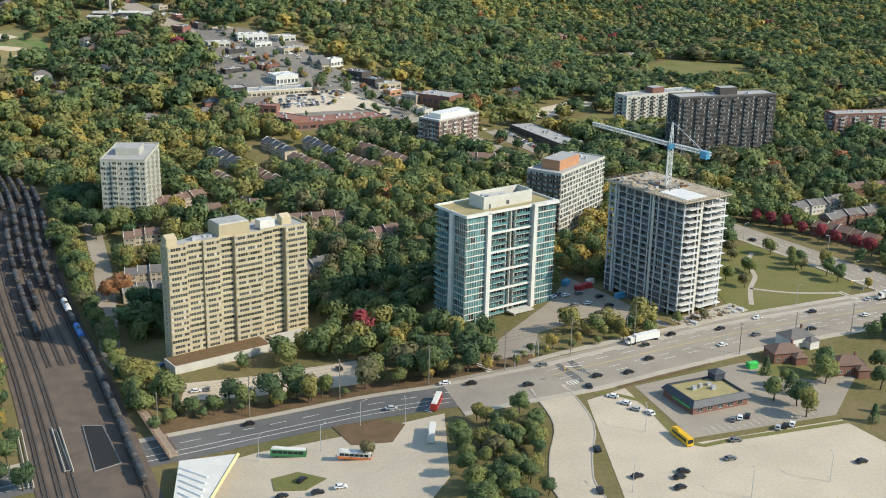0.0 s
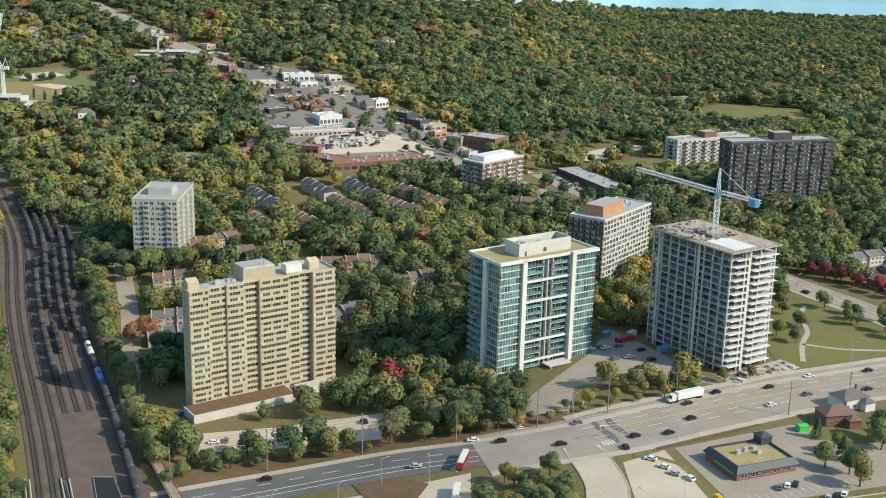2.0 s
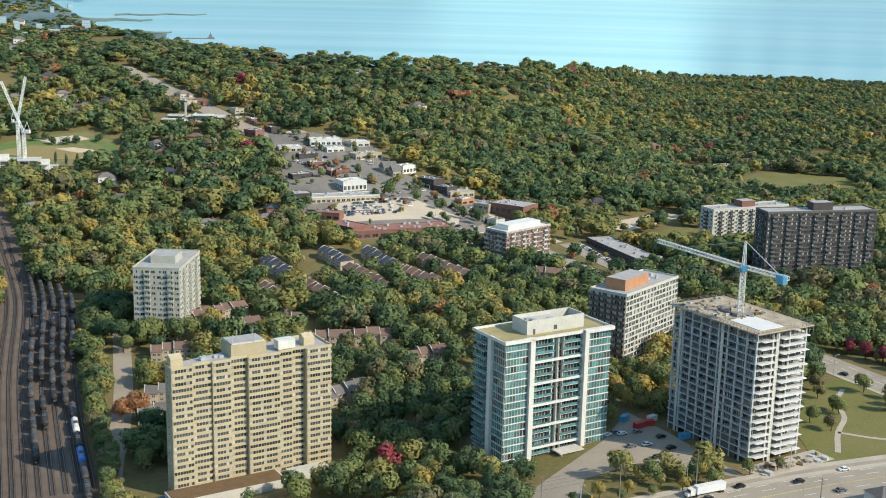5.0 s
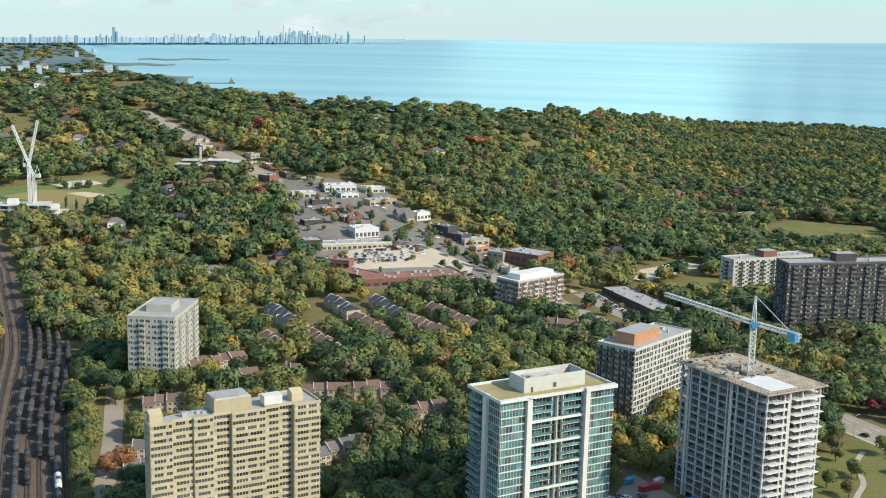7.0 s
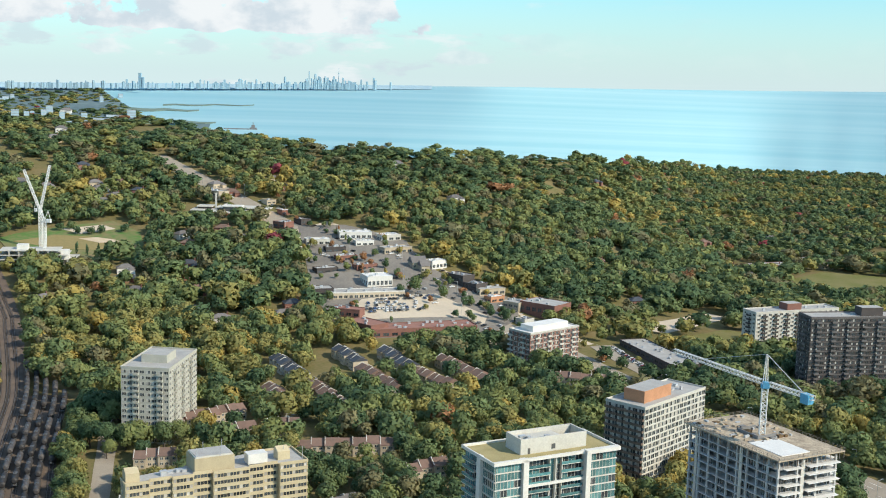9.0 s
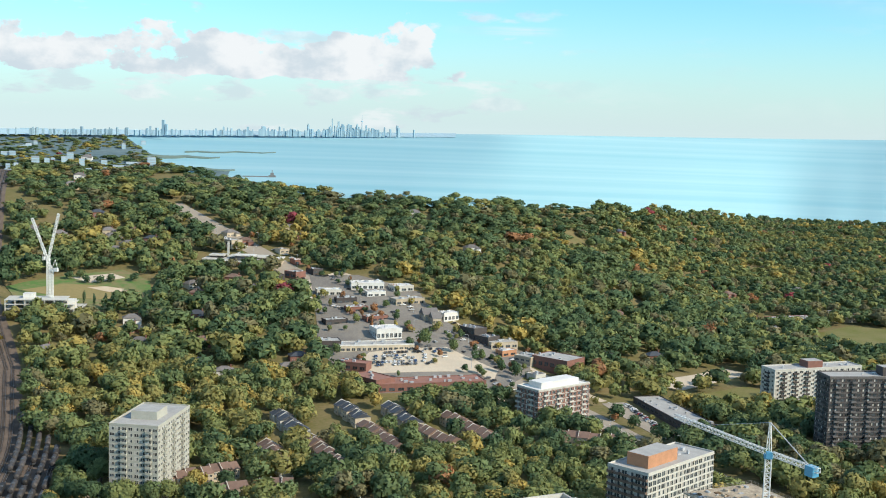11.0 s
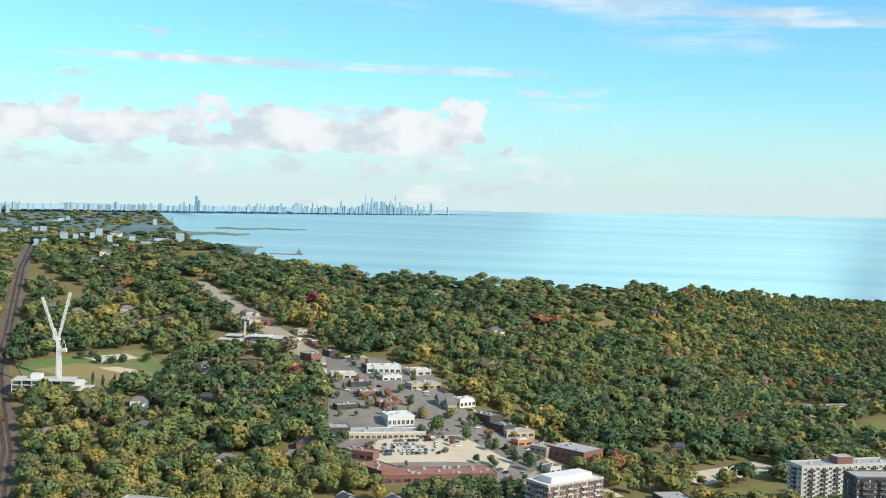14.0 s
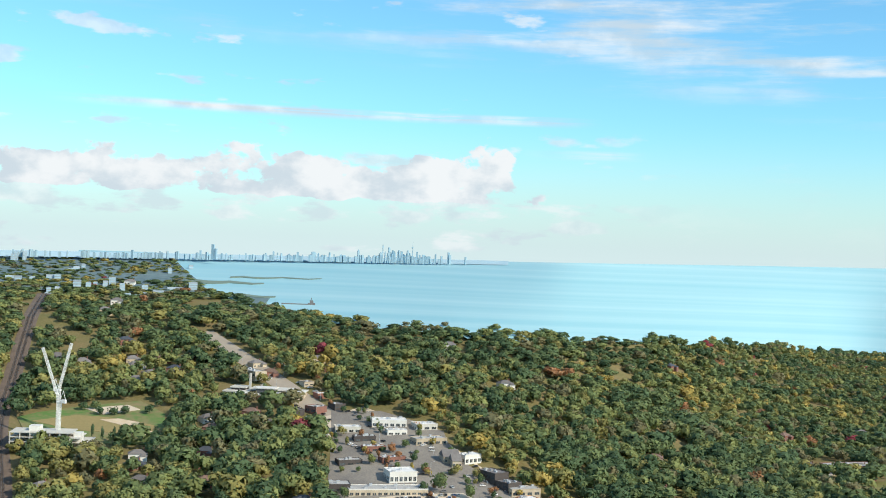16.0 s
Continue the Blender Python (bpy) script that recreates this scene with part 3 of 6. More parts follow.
def glass_mesh():
    k = Kit()
    for a, b in ((((1.17, 0.94), (0.73, 1.38))), (((-1.86, 1.0), (-1.24, 1.40)))):
        o = 0.03 if a[0] > 0 else -0.03
        k.add([(a[0] + o, -0.75, a[1]), (a[0] + o, 0.75, a[1]), (b[0] + o, 0.65, b[1]), (b[0] + o, -0.65, b[1])], [(0, 1, 2, 3)])
    for y in (-0.915, 0.915):
        k.add([(1.0, y, 0.95), (0.62, y, 1.36), (-1.15, y, 1.38), (-1.7, y, 0.98)], [(0, 1, 2, 3)])
    return k.mesh("window", CARGLASS)


def wheel_mesh():
    return Kit().tube((0, -0.11, 0), (0, 0.11, 0), 0.34, sides=8).mesh("wheel", TYRE_SHADE)


CAR_BODY, CAR_GLASS, WHEEL = [car_mesh(i) for i in range(6)], glass_mesh(), wheel_mesh()
CARN = ("black", "white", "dark grey", "silver", "dark blue", "red")


def car(x, y, turn, col, where="on the road", z=0.2, wheels=True):
    root = thing("car", place(x, y, turn, z), f"{CARN[col]} parked car {where}" if "on the road" not in where else f"{CARN[col]} car {where}", "car", "cars")
    put("body", CAR_BODY[col], root)
    put("window", CAR_GLASS, root)
    for wx in (-1.35, 1.35) if wheels and y < 600 else ():
        for wy in (-0.82, 0.82):
            put("wheel", WHEEL, root, pose(wx, wy, 0.34))
    return root


def bus(x, y, turn, mats, label, length=12.0, z=0.2):
    """mats: skirt, upper body, roof."""
    root = thing("bus", place(x, y, turn, z), label, "bus", "buses")
    a, b = -length / 2, length / 2
    part("skirt", Kit().box(a, b, -1.27, 1.27, 0.35, 1.3), mats[0], root)
    part("body", Kit().box(a + 0.02, b - 0.05, -1.25, 1.25, 1.3, 2.9), mats[1], root)
    part("roof", Kit().prism([(a + 0.3, -1.1), (b - 0.3, -1.1), (b - 0.1, 0), (b - 0.3, 1.1), (a + 0.3, 1.1)], 2.9, 3.15).box(a + 1, a + 4, -0.8, 0.8, 3.15, 3.4), mats[2], root)
    for s in (-1, 1):
        for i in range(6):
            x0 = a + 0.8 + i * (length - 1.6) / 6
            part("window", Kit().box(x0, x0 + (length - 1.6) / 6 - 0.2, s * 1.26 - 0.02, s * 1.26 + 0.02, 1.5, 2.5), CARGLASS, root)
    part("windscreen", Kit().box(b - 0.05, b, -1.1, 1.1, 1.2, 2.7), CARGLASS, root)
    for wx in (a + 2.6, b - 2.4):
        for s in (-1.1, 1.1):
            put("wheel", WHEEL, root, pose(wx, s, 0.45) @ Matrix.Scale(1.35, 4))
    return root


def truck(x, y, turn, z=0.2, label="white articulated lorry on the arterial road"):
    root = thing("truck", place(x, y, turn, z), label, "truck", "lorries")
    part("trailer", Kit().box(-7.5, 5.5, -1.28, 1.28, 1.1, 4.0), ROOFW, root)
    part("chassis", Kit().box(-7.3, 9.0, -0.5, 0.5, 0.7, 1.1), FRAME, root)
    part("cab", Kit().prism([(6.3, -1.2), (8.4, -1.2), (8.4, 1.2), (6.3, 1.2)], 1.0, 3.4).box(8.4, 9.6, -1.0, 1.0, 0.8, 1.9), WHITE, root)
    part("windscreen", Kit().box(8.4, 8.45, -1.0, 1.0, 2.1, 3.1), CARGLASS, root)
    for wx in (-6.3, -5.2, 5.6, 6.7, 9.0):
        for s in (-1.1, 1.1):
            put("wheel", WHEEL, root, pose(wx, s, 0.5) @ Matrix.Scale(1.45, 4))
    return root


def along(pts, s, off):
    """A place s metres along a line and off metres to its left, with its direction."""
    line = smooth_line(pts, 3)
    for a, b in zip(line, line[1:]):
        d = (b - a).length
        if s <= d:
            n = (b - a) / d
            return (a + n * s + Vector((-n.y, n.x)) * off), math.degrees(math.atan2(n.y, n.x))
        s -= d
    return line[-1], 0


rnd = random.Random(7)
for s, off, col, back in ((96, -4.8, 3, 0), (128, 6, 0, 1), (205, 11, 1, 1), (215, 6, 0, 1), (235, -5, 0, 0), (262, -9.5, 0, 0), (248, 10, 2, 1), (292, -6, 0, 0), (300, 6.5, 0, 1), (318, 10.5, 0, 1), (330, -9, 1, 0),
                          (342, 6, 0, 1), (352, -6, 2, 0), (366, 10, 1, 1), (380, -10, 0, 0), (395, 7, 0, 1), (415, -6, 1, 0), (432, 10, 3, 1), (450, 6, 0, 1), (470, -8, 2, 0), (182, -5, 3, 0), (275, -13, 0, 0)):
    p, a = along(MAIN, s, off)
    car(p.x, p.y, a + 180 * back, col, "on the road")
for s, off, back in ((303, 10.5, 1), (446, 8.5, 1)):
    p, a = along(MAIN, s, off)
    truck(p.x, p.y, a + 180 * back)
for i in range(34):
    p, a = along(LAKESHORE, 170 + i * 30 + rnd.uniform(-9, 9), rnd.choice((-7, -3, 3, 7)))
    car(p.x, p.y, a, rnd.choice((0, 1, 2, 3, 0)), "on the road")
for x, y, a, c in ((55, 371, 100, 0), (52.5, 342, 95, 0), (66, 352, 30, 0), (80, 352, 25, 0), (79, 345, 30, 0), (82, 356, 10, 0), (100, 366, 20, 2), (145, 366, 25, 0), (66, 415, 160, 1), (70, 409, 150, 1), (73, 404, 150, 3), (78, 401, 120, 1),
                   (108, 397, 70, 2), (111, 398.5, 70, 1), (114, 400, 70, 0), (105, 380, 15, 2), (123, 391, 65, 3), (126, 392.5, 65, 0), (129, 394, 65, 1), (58, 424, 100, 0)):
    car(x, y, a, c, "in the car park")
for x, y, a, c in ((-52.4, 354.3, 40, 0), (-45.8, 349.9, 20, 2), (-40.4, 355.1, 20, 0), (-32.8, 357.6, 15, 1), (-55.7, 348.5, 20, 3), (-46.9, 364.9, 60, 0), (-99.3, 441.9, 20, 1), (-95.0, 444.0, 100, 2), (-77.6, 443.5, 100, 1), (-42.6, 460.2, 120, 0), (-112.1, 454.8, 30, 1), (-118.6, 467.7, 30, 4)):
    car(x, y, a, c, "on the forecourt")
for j in range(6):
    for i in range(17):
        if rnd.random() < (0.75 if i < 11 else 0.35):
            x, y = -129 + i * 3.0 * 0.88 + j * -1.2 + (j // 2) * 3.4, 897 + i * 3.0 * 0.47 + j * 5.4 + (j // 2) * 3.2
            if inside(x, y, [(-124, 886), (-63, 919), (-47, 914), (-47, 928), (-88, 956), (-134, 924), (-137, 901)]):
                car(x, y, 118 + rnd.choice((0, 180)), rnd.choice((0, 1, 2, 3, 3, 1, 2, 4, 0, 1)), "in the plaza car park", 0.5)
for i in range(26):
    k = i / 25
    car(46 + 30 * k + rnd.uniform(-1, 1), 897 - 66 * k, 25, rnd.randrange(6), "before the low shops")
for i in range(14):
    car(172 + i * 4.4, 765 + i * 1.5, 108, rnd.randrange(6), "before the apartment slab", 0.25)
for i in range(9):
    car(52 + 3.2 * i, 512 + rnd.uniform(-10, 22), 35, rnd.choice((0, 1, 2)), "in the entrance court")
bus(-54.0, 384.4, -3, (GREENP, GREENP, WHITE), "white and green double-deck coach at the terminal", 13)
bus(-29.6, 377.8, -5, (ORANGE, WHITE, WHITE), "orange and white city bus at the terminal")
bus(-2.6, 389.3, 88, (WHITE, WHITE, WHITE), "white city bus pulling out of the terminal")
bus(-1.2, 415.7, 80, (REDP, REDP, WHITE), "red and white city bus at the junction")
bus(-29.6, 336.9, 8, (TEAL, TEAL, WHITE), "teal and white bus at the terminal")
bus(86, 380, -69, (YELLOW, YELLOW, YELLOW), "yellow school bus parked in the car park", 11, 0.15)


def tank_car_mesh(k=0):
    q = Kit()
    q.tube((-7, 0, 2.5), (7, 0, 2.5), 1.5, sides=12)
    q.tube((7, 0, 2.5), (7.6, 0, 2.5), 1.5, 0.8, 12).tube((-7.6, 0, 2.5), (-7, 0, 2.5), 0.8, 1.5, 12)
    return q


TANKS = [tank_car_mesh().mesh("tank", m) for m in (TANKER, TANKW, TANKB)]
UNDER = Kit().box(-8.4, 8.4, -0.5, 0.5, 0.75, 1.15).box(-6.8, -4.6, -1.1, 1.1, 0.2, 0.75).box(4.6, 6.8, -1.1, 1.1, 0.2, 0.75).mesh("underframe", FRAME)
DOME = Kit().tube((0, 0, 3.9), (0, 0, 4.4), 0.55, sides=8).box(-1.6, 1.6, -0.9, 0.9, 4.0, 4.06).mesh("hatch", FRAME)


def tank_car(p, a, kind=0):
    root = thing("tank_car", place(p.x, p.y, a, 0.7), ("glossy black", "dull white", "bright blue")[kind] + " railway tank car standing on its track", "tank car", "tank cars")
    put("tank", TANKS[kind], root)
    put("underframe", UNDER, root)
    put("hatch", DOME, root)


START = sum((Vector(b) - Vector(a)).length for a, b in zip(TRACK[:3], TRACK[1:4]))
for o, s0, s1, gap in ((7, 40, 330, 3), (12, 78, 330, 5), (17, 105, 330, 4), (22, 100, 300, 6), (27, 150, 250, 5)):
    s, i = START + s0, 0
    while s < START + s1:
        p, a = along(TRACK, s, -o)
        if (i * 7 + int(o)) % 11 != 4:
            tank_car(p, a, 1 if o == 17 and i == 6 else 0)
        s += 17.6
        i += 1
for i in range(12):
    p, a = along(TRACK, START - 110 + i * 17.6, -24.5)
    tank_car(p, a, {8: 2, 10: 1}.get(i, 0))


# ---- apartment towers ----
def window_mesh(w, h, glass, frame, panes=2, blind=0):
    """A framed window: panes of glass set back in one frame, some with blinds down."""
    v, f, m, d, t = [], [], [], w / panes, 0.06
    for i in range(panes + 1):
        x = -w / 2 + i * d
        v += [(x, -0.08, 0), (x, -0.08, h)]
    n = len(v)
    v += [(x, 0.12, z) for x in (-w / 2, w / 2) for z in (0, h)]
    for i in range(panes):
        a, b, k = -w / 2 + i * d + t, -w / 2 + (i + 1) * d - t, len(v)
        v += [(a, -0.08, t), (b, -0.08, t), (b, -0.08, h - t), (a, -0.08, h - t), (a, 0.02, t), (b, 0.02, t), (b, 0.02, h - t), (a, 0.02, h - t)]
        o = (2 * i, 2 * i + 2, 2 * i + 3, 2 * i + 1)
        for j in range(4):
            j2 = (j + 1) % 4
            f += [(o[j], o[j2], k + j2, k + j), (k + j, k + j2, k + 4 + j2, k + 4 + j)]
            m += [1, 1]
        f.append((k + 4, k + 5, k + 6, k + 7))
        m.append(2 if blind and i % blind == 0 else 0)
    e = 2 * panes
    f += [(0, n, n + 1, 1), (e, e + 1, n + 3, n + 2), (0, *range(2, e + 1, 2), n + 2, n), (1, n + 1, n + 3, *range(e + 1, 1, -2))]
    m += [1] * 4
    k = Kit()
    k.v, k.f, k.m = v, f, m
    return k.mesh("window", glass, frame, BLIND)


def roof_box(root, x0, x1, y0, y1, z, h, ma, roof=ROOFG, name="penthouse"):
    p = part(name, Kit().box(x0, x1, y0, y1, z, z + h), ma, root)
    part("roof", Kit().box(x0 + 0.3, x1 - 0.3, y0 + 0.3, y1 - 0.3, z + h + 0.002, z + h + 0.1), roof, p)
    return p


def parapet(root, x0, x1, y0, y1, z, h, ma, t=0.35):
    k = Kit().box(x0, x1, y0, y0 + t, z, z + h).box(x0, x1, y1 - t, y1, z, z + h).box(x0, x0 + t, y0 + t, y1 - t, z, z + h).box(x1 - t, x1, y0 + t, y1 - t, z, z + h)
    return part("parapet", k, ma, root)


def vents(root, x0, x1, y0, y1, z, n, seed=1):
    r = random.Random(seed)
    for _ in range(n):
        x, y, a, h = r.uniform(x0, x1), r.uniform(y0, y1), r.uniform(0.5, 1.3), r.uniform(0.6, 1.6)
        part("vent", Kit().box(x - a, x + a, y - a * 0.7, y + a * 0.7, z, z + h).box(x - a * 1.1, x + a * 1.1, y - a * 0.8, y + a * 0.8, z + h, z + h + 0.1), STEEL, root)


def beige_tower():
    m = place(-115.0, 470.5, 37.0) @ Matrix.Diagonal((1.05, 1.05, 1.01, 1))
    root = thing("apartment_tower", m, "twenty-storey beige concrete apartment tower with stepped bays", "apartment building")
    clear_box(m, -6, 66, -14, 20)
    F, h = 20, 2.55
    bays = ((8.2, 0.0), (7.6, 1.6), (7.4, 0.6), (6.6, 2.2), (13.0, 0.4), (5.6, 1.8), (5.2, 2.6), (10.4, 0.2))
    wins, spans, x = {}, {}, 0.0
    for i, (w, off) in enumerate(bays):
        part("wall", Kit().box(x + 0.02, x + w - 0.02, off + 0.35, (7, 9, 11, 13, 15, 16, 17, 17)[i], 0, F * h + 0.2), BEIGED, root)
        for v in range(3):
            wins[i, v] = window_mesh(w - 0.7, 1.4, GLASS, BEIGED, max(3, int(w / 1.15)), (0, 4, 5)[v])
        sp = Kit()
        sp.box(-w / 2 + 0.03, w / 2 - 0.03, -0.12, 0.34, 0, h - 1.43).box(-w / 2 + 0.03, w / 2 - 0.03, -0.2, -0.121, h - 1.53, h - 1.43)
        spans[i] = sp.mesh("spandrel", BEIGE)
        x += w
    r, x = random.Random(3), 0.0
    for i, (w, off) in enumerate(bays):
        for f in range(F):
            put("spandrel", spans[i], root, pose(x + w / 2, off, f * h))
            put("window", wins[i, r.randrange(3)], root, pose(x + w / 2, off + 0.26, f * h + h - 1.42))
        x += w
    side = window_mesh(1.6, 1.2, GLASS, OFFW, 2)
    for f in range(F):
        for y in (4,):
            put("window", side, root, pose(-0.02, y, f * h + 1.2, 0, 0, -90))
            put("window", side, root, pose(64.02, y + 4, f * h + 1.2, 0, 0, 90))
    part("roof", Kit().prism([(0.4, 2.7), (63.5, 2.7), (63.5, 16.7), (48, 16.7), (30, 13), (0.4, 7)], F * h + 0.202, F * h + 0.35), ROOFG, root)
    x = 0.0
    for w, off in bays:
        part("parapet", Kit().box(x, x + w, off - 0.12, off + 0.35, F * h, F * h + 1.1), BEIGE, root)
        x += w
    for x0, x1, y0, y1 in ((46, 64, 16.7, 17.1), (-0.2, 0.2, 0.5, 7), (63.8, 64.2, 0.5, 16.6)):
        part("parapet", Kit().box(x0, x1, y0, y1, F * h, F * h + 1.1), BEIGE, root)
    z = F * h + 0.35
    part("elevator_house", Kit().prism([(24, 2.8), (38, 2.8), (38, 13), (24, 13)], z, z + 5.2), BEIGED, root)
    roof_box(root, 24.4, 37.6, 3.2, 12.6, z + 5.2, 0.5, OFFW, ROOFG)
    for x0, x1, yy in ((0.6, 5.2, -2.8), (54.5, 59, 0)):
        part("stair_house", Kit().prism([(x0, 5 + yy), (x1, 5 + yy), (x1, 9.5 + yy), (x0, 9.5 + yy)], z, z + 3.2).add([(x0, 5 + yy, z + 3.2), (x1, 5 + yy, z + 3.2), (x1, 9.5 + yy, z + 3.2), (x0, 9.5 + yy, z + 3.2), (x0, 8 + yy, z + 4.6), (x1, 8 + yy, z + 4.6)], [(0, 1, 5, 4), (2, 3, 4, 5), (0, 4, 3), (1, 2, 5)]), BEIGE, root)
    part("cooling_unit", Kit().box(43, 50, 3, 7.5, z + 0.6, z + 4.2).box(43.2, 43.6, 3.2, 3.6, z, z + 0.6).box(49.4, 49.8, 3.2, 3.6, z, z + 0.6).box(43.2, 43.6, 6.9, 7.3, z, z + 0.6).box(49.4, 49.8, 6.9, 7.3, z, z + 0.6), WHITE, root)
    for ax, ay in ((25, 4), (29, 10), (33, 3), (36, 11), (57, 6), (63, 3)):
        part("aerial", Kit().tube((ax, ay, z), (ax, ay, z + 9 if ax < 40 else z + 5), 0.09), STEEL, root)
    vents(root, 8, 22, 4, 8, z, 5, 2)
    part("podium", Kit().box(-4, 40, -11, -0.4, 0.0, 3.6).box(44, 60, -9, -0.4, 0, 3.0), OFFW, root, "white podium wall below the tower")
    part("terrace", Kit().box(-3.4, 39.4, -10.4, -0.5, 3.6, 3.75), SOIL, root)


def glass_tower():
    m = place(10.0, 493.2, 36.5) @ Matrix.Diagonal((1.0, 0.95, 1.02, 1))
    root = thing("apartment_tower", m, "seventeen-storey teal glass condominium tower with white concrete piers", "apartment building")
    clear_box(m, -3, 54, -3, 27)
    F, h, L, D = 17, 2.93, 51.0, 24.0
    H = F * h
    part("core", Kit().box(0.6, 12, 0.6, D - 0.6, 0, H).box(12, 38.5, 1.9, D - 0.6, 0, H).box(38.5, L - 0.6, -0.4, D - 0.6, 0, H), GLASSB, root)
    pane = {}
    for w in (2.75, 2.95, 2.3):
        for v in range(2):
            pane[w, v] = window_mesh(w, h - 0.24, (GLASSB, GLASS)[v], OFFW, 2, 0)
    r = random.Random(5)
    slab_a = Kit().box(0.1, 11.2, 0.1, 1.0, -0.13, 0.11).mesh("floor_slab", WHITE)
    slab_b = Kit().box(39.2, L, -0.95, 1.0, -0.13, 0.11).mesh("floor_slab", WHITE)
    slab_s = Kit().box(0.0, 0.7, 1.0, D, -0.13, 0.11).mesh("floor_slab", OFFW)
    slab_r = Kit().box(L - 0.7, L, 1.0, D, -0.13, 0.11).mesh("floor_slab", OFFW)
    balc = Kit().box(-4.6, 4.6, -1.0, 0.8, -0.12, 0.12).mesh("balcony", OFFW)
    rail = Kit().box(-4.6, 4.6, -1.02, -0.97, 0.12, 1.15).mesh("balustrade", GLASSB)
    post = Kit().box(-0.18, 0.18, -0.9, 0.6, 0, h).mesh("fin", OFFW)
    side_balc = Kit().box(-1.3, 0.2, 13.5, 22.5, -0.12, 0.1).mesh("balcony", OFFW)
    side_rail = Kit().box(-1.32, -1.27, 13.5, 22.5, 0.1, 1.1).mesh("balustrade", GLASSB)
    for f in range(F + 1):
        z = f * h
        for s in (slab_a, slab_b, slab_s, slab_r):
            put("floor_slab", s, root, pose(0, 0, z))
        if f < F:
            b = put("balcony", side_balc, root, pose(0, 0, z))
            put("balustrade", side_rail, b)
        if f == F:
            break
        for i in range(4):
            put("window", pane[2.75, r.randrange(8) == 0], root, pose(1.38 + i * 2.75, 0.5, z + 0.2))
            put("window", pane[2.95, r.randrange(8) == 0], root, pose(40.6 + i * 2.9, -0.55, z + 0.2))
        for i in range(8):
            if i not in (3, 4):
                put("window", pane[2.75, r.randrange(5) == 0], root, pose(0.55, 1.6 + i * 2.85, z + 0.12, 0, 0, -90))
            put("window", pane[2.75, r.randrange(6) == 0], root, pose(L - 0.55, 1.6 + i * 2.85, z + 0.2, 0, 0, 90))
        for i in range(8):
            put("window", pane[2.95, r.randrange(3) != 0], root, pose(14.9 + i * 3.0, 1.8, z + 0.2))
        for cx in (18.6, 32.4):
            b = put("balcony", balc, root, pose(cx, 1.2, z))
            put("balustrade", rail, b)
        for cx in (22.9, 25.5, 28.1):
            put("fin", post, root, pose(cx, 1.3, z))
    part("pier", Kit().box(11.2, 13.4, -1.0, 2.4, 0, H + 1.0), WHITE, root, "white concrete pier up the facade")
    part("pier", Kit().box(37.2, 39.2, -1.8, 2.4, 0, H + 1.0), WHITE, root, "white concrete pier up the facade")
    part("pier", Kit().box(-0.8, 0.8, 9.6, 12.2, 0, H + 1.0), WHITE, root)
    for f in (2, 5, 8, 11, 14):
        part("beam", Kit().box(13.4, 37.2, -0.2, 0.6, f * h - 0.5, f * h + 0.45), WHITE, root)
    part("roof", Kit().box(-0.3, L + 0.3, 0.6, D - 0.3, H + 0.185, H + 0.5), GRAVEL, root, "tan gravel roof with a white parapet")
    k = Kit().box(-0.8, 13.4, -1.0, 0.4, H + 0.2, H + 1.5).box(13.4, 37.2, -0.4, 0.5, H + 0.2, H + 1.3).box(37.2, L + 0.8, -2.0, 0.4, H + 0.2, H + 1.6).box(-0.8, -0.3, 0.4, D, H + 0.2, H + 1.4).box(L + 0.3, L + 0.8, 0.4, D, H + 0.2, H + 1.4).box(-0.8, L + 0.8, D - 0.3, D + 0.3, H + 0.2, H + 1.4)
    part("parapet", k, WHITE, root)
    z = H + 0.5
    p = part("penthouse", Kit().box(14, 42, 6.5, 7.0, z, z + 5.6).box(14, 14.5, 7, 17, z, z + 5.6).box(41.5, 42, 7, 17, z, z + 5.6).box(14, 42, 17, 17.5, z, z + 5.6).box(14.5, 33, 7, 17, z + 3.8, z + 4.2), OFFW, root, "white plant room screen on the roof")
    vents(root, 16, 30, 8, 15, z + 4.2, 4, 4)
    part("louvre", Kit().box(27, 28.6, 6.42, 6.5, z + 0.8, z + 2.6), FRAME, p)
    part("door", Kit().box(17, 18, 6.42, 6.5, z, z + 2.1), FRAME, p)
    part("canopy", Kit().box(24, 36, -6, 0, 3.4, 3.9).box(25, 25.4, -5.6, -5.2, 0, 3.4).box(34.6, 35, -5.6, -5.2, 0, 3.4), OFFW, root)


